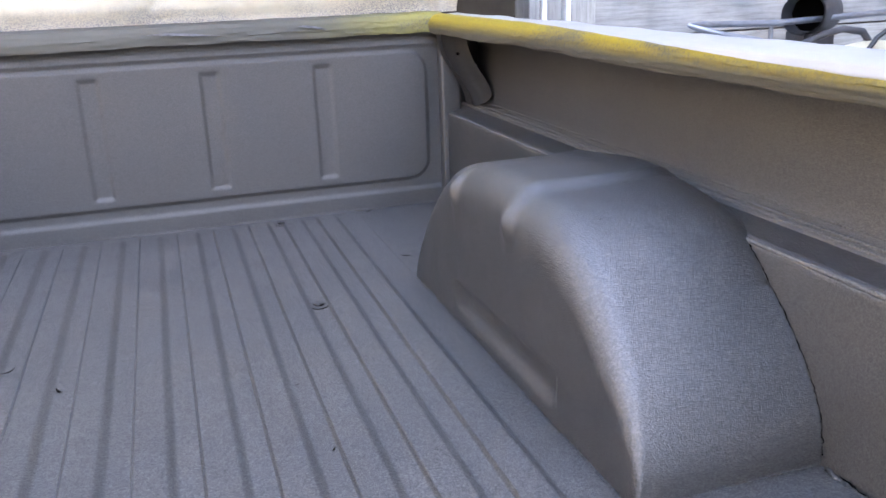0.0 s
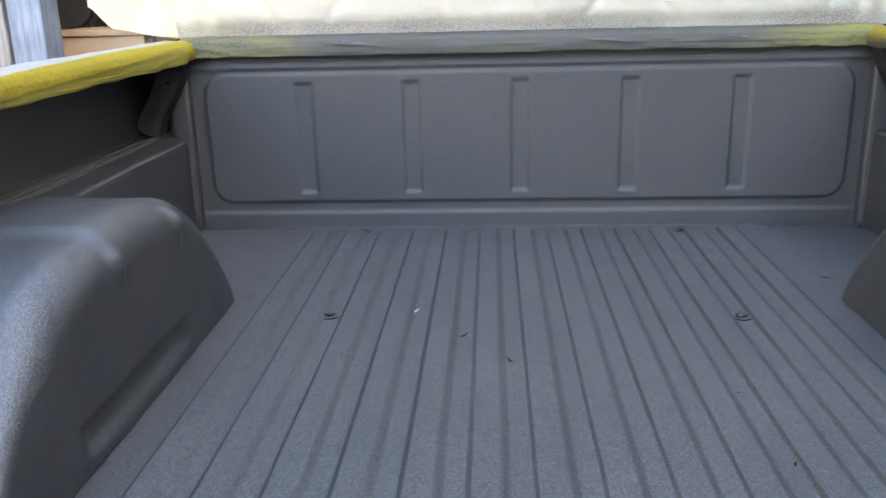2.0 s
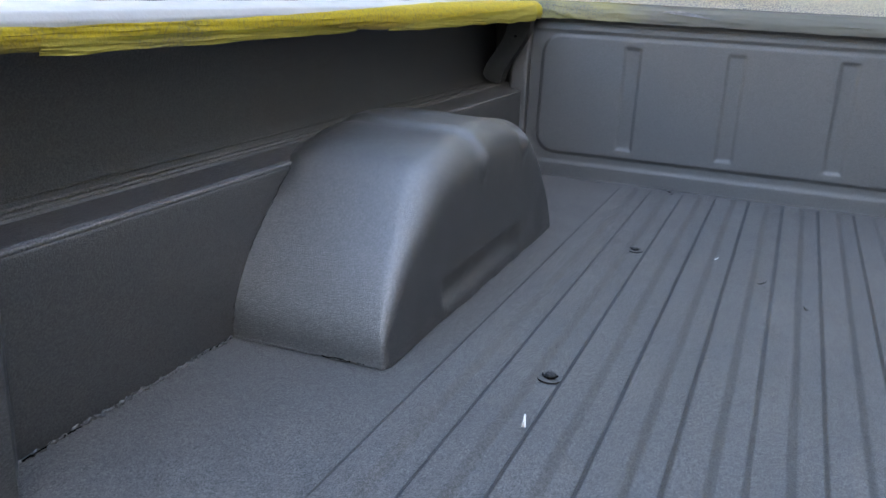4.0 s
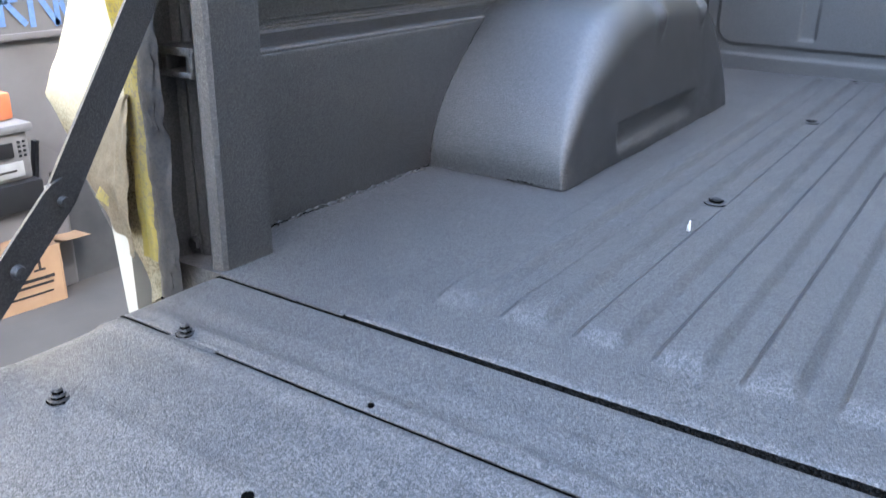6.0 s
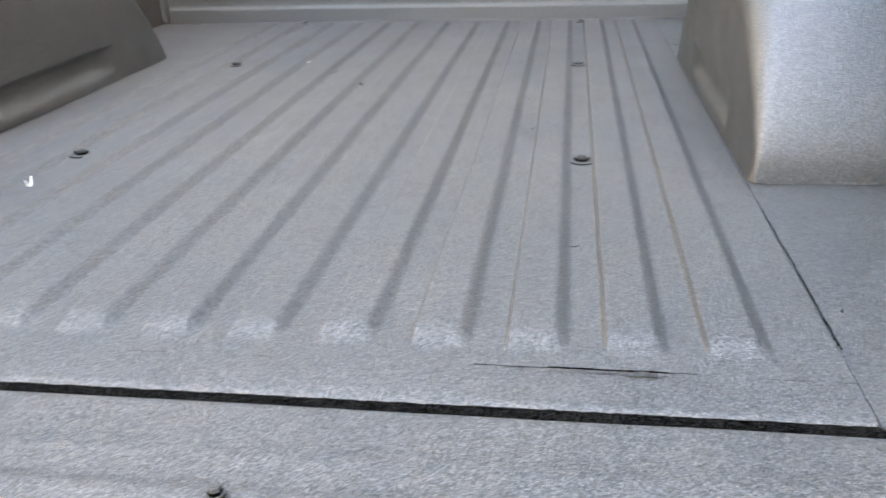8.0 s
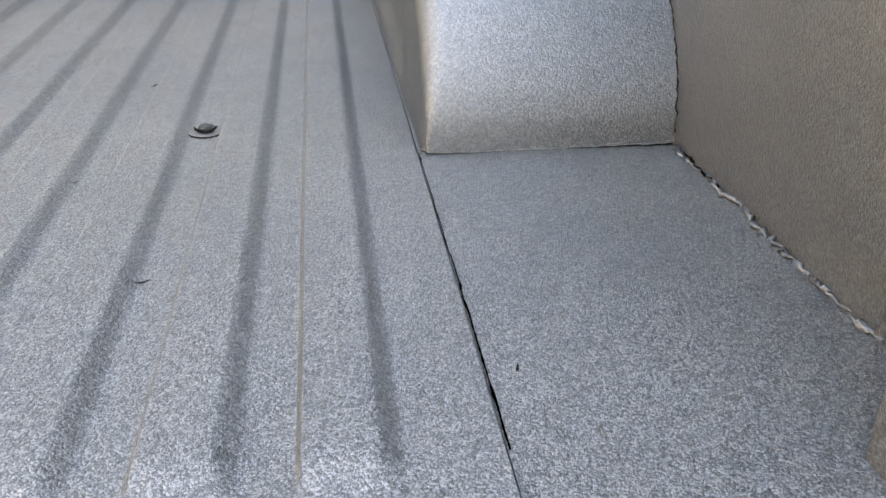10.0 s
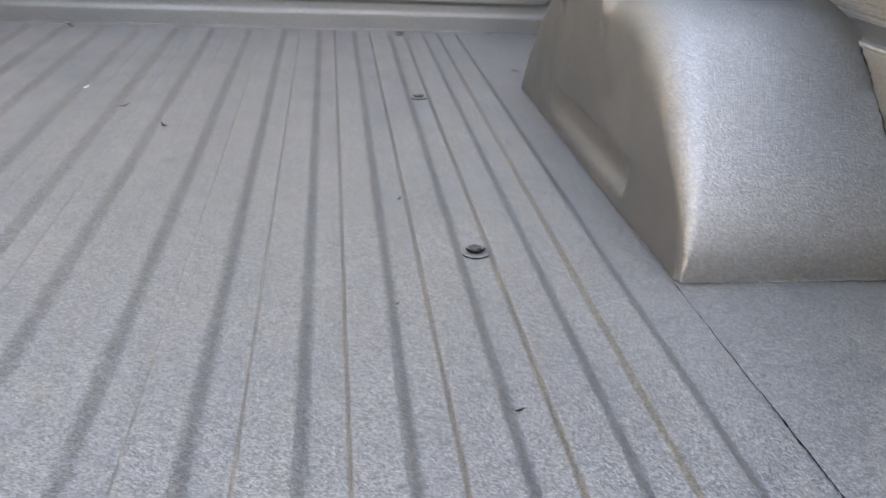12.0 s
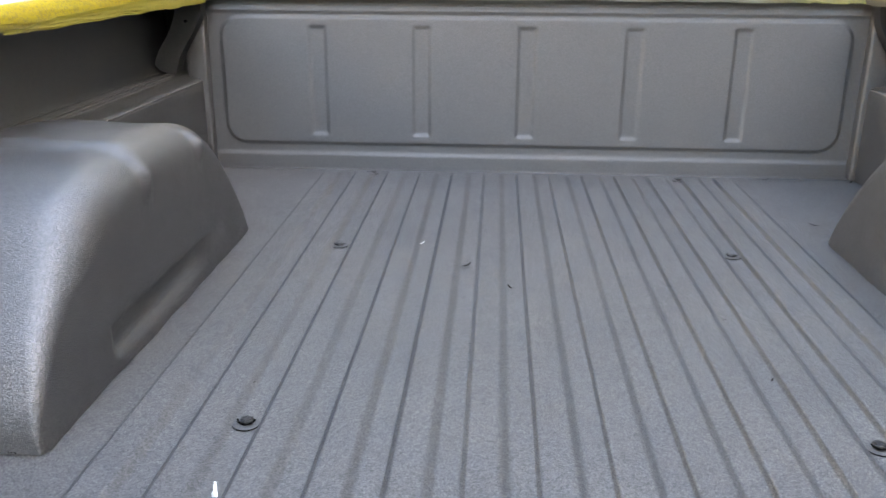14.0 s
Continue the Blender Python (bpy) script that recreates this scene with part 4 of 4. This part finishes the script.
def rear_paper(u, v):
    """Folded paper taped to the rear corner, flaring out from the post."""
    z = 0.50 - 0.575 * v
    inner = 0.888 + 0.05 * smoothstep(-0.03, -0.075, z)
    out = 1.008 + (0.377 - z) * 0.68 if z > 0.184 else 1.139 - (0.184 - z) * 0.745
    x = inner + (max(out, inner + 0.004) - inner) * u
    y = -0.031 - 0.006 * math.sin(u * 6 + v * 4) * smoothstep(0, 0.4, u) + 0.02 * u + 0.006 * wave(x * 2, z, 1, 7) + 0.003 * wave(x, z, 2, 30)
    return (-x, y, z)


tagged(part("masking_paper", thick(grid(44, 100, rear_paper), 0.0006), PAPER_REAR, None, "", True, 60), "cream masking paper flaring from the rear corner, sprayed brown low down", "masking paper")


def rear_fold(u, v):
    """A second sheet folded over the first, its free edge standing off the tape."""
    z = 0.214 - 0.193 * v
    inner = 0.911 + 0.014 * v + 0.004 * wave(z, 1, 1, 40)
    out = 0.93 + (0.214 - z) * 1.9 if z > 0.194 else 0.968 + (0.194 - z) * 0.85 if z > 0.093 else 1.054 - (0.093 - z) * 0.80
    x = inner + (out - inner) * u
    lift = 0.010 * smoothstep(0.5, 0.0, u) * smoothstep(0.0, 0.3, v) + 0.005 * math.exp(-((u - 0.42 + 0.3 * v) / 0.06) ** 2)
    z += 0.006 * (1 - u) * smoothstep(0.85, 1.0, v) * wave(x, 3, 3, 50) - 0.012 * smoothstep(0.25, 0, u) * smoothstep(0.9, 1, v)
    return (-x, -0.050 - lift + 0.018 * u + 0.005 * wave(x, z, 9, 18) + 0.0025 * wave(x, z, 4, 55), z)


tagged(part("masking_paper", thick(grid(40, 50, rear_fold), 0.0007), PAPER_BROWN, None, "", True, 60), "brown-sprayed folded flap of masking paper, gritty and creased", "masking paper")


def rear_tape(u, v):
    z = 0.50 - 0.495 * v
    x = 0.893 + (0.05 - 0.016 * smoothstep(0.35, 0.55, v)) * u + 0.003 * wave(z, u, 4, 8)
    return (-x, -0.044 - 0.002 * math.sin(u * 6) + 0.003 * wave(x, z, 7, 22), z)


tagged(part("masking_tape", thick(grid(12, 90, rear_tape), 0.0008), TAPE_REAR, None, "", True, 60), "yellow tape strip down the rear corner post, crinkled", "masking tape")


def crinkled_edge(u, v):
    z = 0.50 - 0.54 * v
    x = 0.856 + 0.040 * u + 0.004 * wave(z, u, 1, 14) + 0.003 * wave(z, u * 0.3, 6, 45)
    return (-x, -0.044 - 0.007 * math.sin(u * 3.1) + 0.006 * wave(z, x * 3, 3, 16) + 0.003 * wave(z, x, 5, 50), z)


tagged(part("masking_tape", thick(grid(14, 140, crinkled_edge), 0.001), TAPE_POST, None, "", True, 60), "crinkled tape edge sprayed over dark grey on the corner post", "masking tape")
tagged(part("tape_scrap", thick(grid(6, 6, lambda u, v: (-(0.955 + 0.016 * u + 0.004 * v), -0.063 - 0.006 * u * v, 0.084 - 0.014 * v + 0.012 * u)), 0.001), TAPE_REAR, None, "", True), "torn scrap of yellow tape on the masking paper", "tape scrap")

# ---- litter on the bed floor ----
def chip(x, y, r, mat, name, label, turn=0.0, curl=0.004, z=0.0):
    def at(u, v):
        a, w = (u - 0.5) * 2 * r, (v - 0.5) * r * 0.6 * (1 - 0.6 * abs(2 * u - 1))
        c, sn = math.cos(turn), math.sin(turn)
        return (x + a * c - w * sn, y + a * sn + w * c, z + 0.0015 + curl * (abs(2 * u - 1) ** 2))
    tagged(part(name, thick(grid(9, 4, at), 0.0008), mat, None, "", True), label, name.replace("_", " "))


chip(-0.390, 0.480, 0.010, SCRAP, "paper_scrap", "curled white paper scrap lying on the ribbed bed floor", 1.75, 0.013)
chip(-0.238, 1.372, 0.010, SCRAP, "paper_scrap", "small pale chip on the ribbed bed floor", 0.5, 0.004, 0.0)
chip(-0.138, 1.236, 0.012, CHIP, "leaf_chip", "small dark leaf chip on the bed floor", 0.5, 0.005, 0.004)
chip(-0.051, 1.136, 0.009, CHIP, "leaf_chip", "small dark leaf chip on the bed floor", 2.2, 0.004, 0.0)
chip(0.388, 0.312, 0.0055, CHIP, "leaf_chip", "tiny dark speck in a floor groove", 0.4, 0.001)
for x, y, r, turn, z in ((0.302, 1.018, 0.005, 0.3, 0.0), (0.319, 0.807, 0.006, 1.1, 0.0), (0.295, 0.508, 0.004, 0.7, 0.0), (-0.246, 0.858, 0.004, 0.2, 0.0), (-0.42, 0.741, 0.005, 0.9, 0.002), (0.187, 1.85, 0.005, 1.5, 0.0)):
    chip(x, y, r, CHIP, "dark_speck", "tiny dark speck on the ribbed bed floor", turn, 0.001, z)
chip(0.645, 1.978, 0.012, CHIP, "leaf_chip", "dark leaf chip in the front corner of the bed", 0.2, 0.004)
chip(0.868, 1.965, 0.010, CHIP, "leaf_chip", "dark leaf chip in the front corner of the bed", 0.9, 0.004)
chip(0.637, 1.569, 0.012, CHIP, "leaf_chip", "thin dark flake beside the wheel well", -0.5, 0.002)
chip(0.639, 0.173, 0.004, CHIP, "dark_speck", "tiny dark speck beside the floor seam", 1.3, 0.001)

# ---- things by the right-hand wall ----
pipe = bmesh.new()
for r in (0.076, 0.070):
    def pipe_skin(u, v, r=r):
        a = 2 * math.pi * u
        c = Vector((2.375, 2.40, 0.425)) + Vector((0.80, 0.60, -0.03)) * 0.3 * v
        return c + r * (math.cos(a) * Vector((-0.60, 0.80, 0)) + math.sin(a) * Vector((0.1, 0.05, 0.99)))
    g = grid(37, 6, pipe_skin)
    me = bpy.data.meshes.new("tmp")
    g.to_mesh(me)
    g.free()
    pipe.from_mesh(me)
    bpy.data.meshes.remove(me)
shelf = tagged(part("shelf", block((1.80, 2.30, 0.225), (3.74, FACADE - 0.01, 0.255), 0.004), WOOD_X, None, "", False), "weathered board shelf against the garage wall", "shelf")
duct = tagged(thing("duct_pipe", "open dark metal pipe on a stand on the wall shelf", "pipe"))
part("pipe", pipe, DARK_STEEL, duct, "", True, 70)
# black disc added across the pipe as the shade of its depth
part("inner_shade_disc", grid(13, 3, lambda u, v: Vector((2.375, 2.40, 0.425)) + Vector((0.80, 0.60, -0.03)) * 0.13 + v * 0.0705 * (math.cos(2 * math.pi * u) * Vector((-0.60, 0.80, 0)) + math.sin(2 * math.pi * u) * Vector((0.1, 0.05, 0.99)))), BLACK, duct, "black disc standing for the shade inside the pipe")
part("stand", block((2.42, 2.44, 0.255), (2.56, 2.54, 0.356), 0.006), DARK_STEEL, duct)
rack = thing("metal_rack", "dull grey bent metal rack on the wall shelf", "metal rack", (0, 0, 0))
part("bar", tube([(2.26, 2.40, 0.398), (1.95, 2.40, 0.408), (1.905, 2.395, 0.407), (1.93, 2.38, 0.396), (2.02, 2.36, 0.372), (2.16, 2.34, 0.345)], 0.011), STEEL, rack)
part("bar", tube([(2.26, 2.40, 0.398), (2.9, 2.44, 0.415)], 0.011), STEEL, rack)
for x in (2.25, 2.86):
    part("leg", tube([(x, 2.41, 0.4), (x, 2.41, 0.25)], 0.008), STEEL, rack)
part("strut", tube([(2.22, 2.34, 0.30), (2.36, 2.36, 0.325), (2.45, 2.37, 0.352), (2.53, 2.37, 0.366), (2.62, 2.37, 0.352), (2.66, 2.38, 0.32), (2.67, 2.38, 0.26)], 0.013), DARK_STEEL, rack)
tagged(part("cable", tube([(2.60, 2.33, 0.268), (2.64, 2.32, 0.33), (2.70, 2.32, 0.365), (2.78, 2.33, 0.38), (2.95, 2.36, 0.36), (3.05, 2.38, 0.268)], 0.009), BLACK_PLASTIC, None, "", True), "black cable looped on the wall shelf", "cable")
tagged(part("rag", thick(grid(20, 14, lambda u, v: (2.42 + 0.5 * u, 2.32 + 0.10 * v, 0.258 + 0.06 * math.sin(math.pi * u) * math.sin(math.pi * v) + 0.012 * wave(u * 4, v * 4, 2, 1))), 0.002), PAPER_CLEAN, None, "", True), "pale crumpled rag on the wall shelf", "rag")

# ---- things in the garage, seen past the left rail ----
cabinet = thing("cabinet", "tan wooden cabinet inside the dark garage", "cabinet", (-1.72, 3.25, GROUND))
part("body", block((-0.13, -0.02, 0.0), (0.25, 0.35, 1.19), 0.006), TAN_BOX, cabinet, "", False)
part("top", block((-0.14, -0.03, 1.19), (0.26, 0.36, 1.215), 0.004), TAN_BOX, cabinet, "", False)
tagged(part("cable", tube([(-1.55, 3.2, 0.495), (-1.50, 3.22, 0.54), (-1.43, 3.22, 0.545), (-1.40, 3.22, 0.50), (-1.42, 3.2, 0.46), (-1.395, 3.19, 0.3)], 0.007), BLACK_PLASTIC, None, "", True), "black cable coiled on the cabinet in the garage", "cable")
drum = bmesh.new()
cyl(drum, 0.16, 0.16, 0.3, (-1.9, 3.62, 0.62), 28, "y")
bmesh.ops.bevel(drum, geom=drum.edges[:], offset=0.03, segments=2, affect="EDGES")
tagged(part("air_tank", drum, BLACK_PLASTIC, None, "", True), "dark round tank on a bench in the garage", "tank")
tagged(part("workbench", block((-2.6, 3.45, GROUND), (-1.62, 3.9, 0.46), 0.01), DARK_WALL, None, "", False), "dark workbench inside the garage", "workbench")
tagged(part("tilted_panel", thick(grid(6, 6, lambda u, v: (-3.2 + 0.5 * u, 3.3 + 0.3 * v, 0.35 + 0.5 * v - 0.25 * u)), 0.02), GREY_SHEET, None, "", False), "dusty grey panel leaning inside the dark garage", "panel")

# ---- things in the yard beside the truck ----
stack = thing("machine_case", "dusty grey and black battery charger case beside the truck", "battery charger", (-2.55, 0.62, -0.43))
part("base", block((-0.2, -0.22, 0.0), (0.12, 0.10, 0.09), 0.012), BLACK_PLASTIC, stack, "black lower case")
part("body", block((-0.18, -0.24, 0.09), (0.10, 0.085, 0.235), 0.015), GREY_PLASTIC, stack)
part("lid", block((-0.19, -0.25, 0.235), (0.11, 0.10, 0.262), 0.01), GREY_PLASTIC, stack)
part("window", block((0.098, -0.03, 0.165), (0.106, 0.03, 0.21), 0.003), BLACK_PLASTIC, stack, "dark recessed window")
part("label_plate", block((0.099, -0.09, 0.105), (0.105, 0.055, 0.15), 0.002), LABEL_GREY, stack, "pale label")
for k in range(4):
    for j in range(2):
        part("vent_hole", block((0.1, 0.046 + 0.016 * j, 0.162 + 0.014 * k), (0.104, 0.054 + 0.016 * j, 0.169 + 0.014 * k), 0.001), BLACK_PLASTIC, stack)
part("label_print", block((0.1045, -0.08, 0.122), (0.1062, 0.03, 0.128)), PRINT, stack, "", False)
tagged(part("crate", block((-2.85, 0.3, GROUND), (-2.45, 0.80, -0.432), 0.01), GREY_SHEET, None, "", False), "dusty grey crate under the charger case", "crate")
tagged(part("orange_block", block((-2.66, 0.5, -0.166), (-2.5, 0.70, -0.085), 0.012), ORANGE, None, "", True), "orange plastic block on top of the charger", "plastic block")

carton = thing("cardboard_box", "open brown cardboard shipping box on the concrete", "cardboard box", (-2.39, 0.545, GROUND))
carton.rotation_euler = (0, 0, radians(-6))
part("side", block((-0.22, -0.16, 0.0), (0.0, -0.156, 0.185)), CARDBOARD, carton, "", False)
part("side", block((-0.004, -0.155, 0.0), (0.0, 0.155, 0.185)), CARDBOARD, carton, "", False)
part("side", block((-0.22, 0.156, 0.0), (0.0, 0.16, 0.185)), CARDBOARD, carton, "", False)
part("side", block((-0.22, -0.155, 0.0), (-0.216, 0.155, 0.185)), CARDBOARD, carton, "", False)
part("bottom", block((-0.215, -0.155, 0.001), (-0.005, 0.155, 0.005)), CARDBOARD, carton, "", False)
part("flap", thick(grid(5, 5, lambda u, v: (-0.2 + 0.2 * u, 0.158 + 0.105 * v, 0.186 - 0.02 * v + 0.02 * u * v)), 0.004), CARDBOARD, carton, "", False)
part("flap", thick(grid(5, 5, lambda u, v: (0.0 - 0.09 * v, -0.15 + 0.3 * u, 0.186 + 0.035 * v)), 0.004), CARDBOARD, carton, "", False)
for z0, z1, y0, y1 in ((0.086, 0.096, 0.0, 0.13), (0.068, 0.076, 0.012, 0.125), (0.040, 0.046, -0.10, 0.12), (0.115, 0.165, 0.085, 0.093), (0.115, 0.122, 0.07, 0.105)):
    part("print_bar", block((0.0003, y0, z0), (0.0015, y1, z1)), PRINT, carton, "", False)
part("label", block((0.0003, -0.14, 0.085), (0.0016, 0.03, 0.178)), WHITE_PLASTIC, carton, "white shipping label", False)
for z0, y0, y1 in ((0.15, -0.12, 0.0), (0.13, -0.12, -0.03), (0.105, -0.10, 0.01)):
    part("print_bar", block((0.0017, y0, z0), (0.0026, y1, z0 + 0.007)), PRINT, carton, "", False)

screen = thing("glass_sheet", "dusty dark sheet with a black edge leaning in the yard", "sheet", (-2.46, 0.0, 0.0))


def flat_sheet(points, t):
    """An upright flat sheet across x, with the given outline."""
    bm = bmesh.new()
    vs = [bm.verts.new((0, y, z)) for y, z in points]
    bm.faces.new(vs)
    out = bmesh.ops.extrude_face_region(bm, geom=bm.faces[:])
    bmesh.ops.translate(bm, verts=[v for v in out["geom"] if isinstance(v, bmesh.types.BMVert)], vec=(-t, 0, 0))
    return bm


part("pane", flat_sheet([(0.86, -0.34), (0.75, -0.49), (0.69, GROUND), (0.985, GROUND), (0.955, -0.60)], 0.008), FILM_SHEET, screen, "", False)
part("edge_strip", flat_sheet([(0.955, -0.59), (0.985, GROUND), (1.012, GROUND), (0.975, -0.58)], 0.02), BLACK_PLASTIC, screen, "black rubber edge", False)
board_1 = thing("edged_board", "dusty grey board with a black edge behind the sheet", "board", (-2.52, 0.0, 0.0))
part("panel", flat_sheet([(0.775, -0.255), (0.87, -0.33), (0.83, GROUND), (0.70, GROUND)], 0.02), GREY_SHEET, board_1, "", False)
part("edge", flat_sheet([(0.765, -0.25), (0.778, -0.25), (0.70, GROUND), (0.685, GROUND)], 0.024), BLACK_PLASTIC, board_1, "black edge strip", False)
part("handle", block((0.002, 0.79, -0.40), (0.012, 0.875, -0.355), 0.004), BLACK_PLASTIC, board_1, "black handle")
tagged(part("upright_board", block((-2.53, 1.018, GROUND), (-2.5, 1.08, -0.60), 0.004), GREY_SHEET, None, "", True), "pale grey plastic board standing in the yard", "board")
tagged(part("rubber_mat", block((-2.58, 1.09, GROUND), (-2.50, 1.32, -0.50), 0.01), BLACK_PLASTIC, None, "", True), "black rubber mat propped upright in the yard", "mat")
tagged(part("timber", block((-2.75, 0.725, -0.4315), (-2.47, 0.795, -0.395), 0.004), WOOD_X, None, "", False), "short weathered timber offcut on the crate", "timber")

bin_wall = thing("metal_bin", "dusty grey steel bin with blue marker letters on its side", "metal bin", (-3.05, 0.2, GROUND))
part("side", block((-0.02, -1.6, 0.0), (0.0, 1.6, 1.3), 0.004), GREY_SHEET, bin_wall, "", False)
part("rib", block((0.0, -1.6, 0.93), (0.02, 1.6, 0.97), 0.008), GREY_SHEET, bin_wall, "", True)
part("rib", block((0.0, -1.6, 0.70), (0.02, 1.6, 0.725), 0.006), GREY_SHEET, bin_wall, "", True)
part("back", block((-0.9, -1.6, 0.0), (-0.88, 1.6, 1.3), 0.004), GREY_SHEET, bin_wall, "", False)
part("end", block((-0.88, -1.6, 0.0), (-0.02, -1.58, 1.3), 0.004), GREY_SHEET, bin_wall, "", False)
part("end", block((-0.88, 1.58, 0.0), (-0.02, 1.6, 1.3), 0.004), GREY_SHEET, bin_wall, "", False)


def letter(strokes, y0, z0, w, h):
    """A hand-drawn letter of flat strokes, in a box w wide and h high."""
    bm = bmesh.new()
    for (a, b), (c, d) in strokes:
        p, q = Vector((0.004, y0 + a * w, z0 + b * h)), Vector((0.004, y0 + c * w, z0 + d * h))
        n = (q - p).normalized().cross(Vector((1, 0, 0))) * 0.011
        vs = [bm.verts.new(v + Vector((dx, 0, 0))) for dx in (0, 0.002) for v in (p - n, p + n, q + n, q - n)]
        bmesh.ops.convex_hull(bm, input=vs)
    return bm


part("letter", letter([((0, 0), (0, 1)), ((0, 1), (0.8, 0.85)), ((0.8, 0.85), (0.75, 0.55)), ((0.75, 0.55), (0, 0.5)), ((0.2, 0.5), (1, 0))], 0.82, 0.75, 0.09, 0.17), BLUE_CHALK, bin_wall, "blue hand-drawn R", False)
part("letter", letter([((0, 0), (0, 1)), ((0, 1), (1, 0)), ((1, 0), (1, 1))], 0.935, 0.74, 0.10, 0.165), BLUE_CHALK, bin_wall, "blue hand-drawn N", False)
part("letter", letter([((0.5, 1), (0, 0.5)), ((0, 0.5), (0.4, 0))], 1.055, 0.74, 0.08, 0.165), BLUE_CHALK, bin_wall, "blue stroke", False)
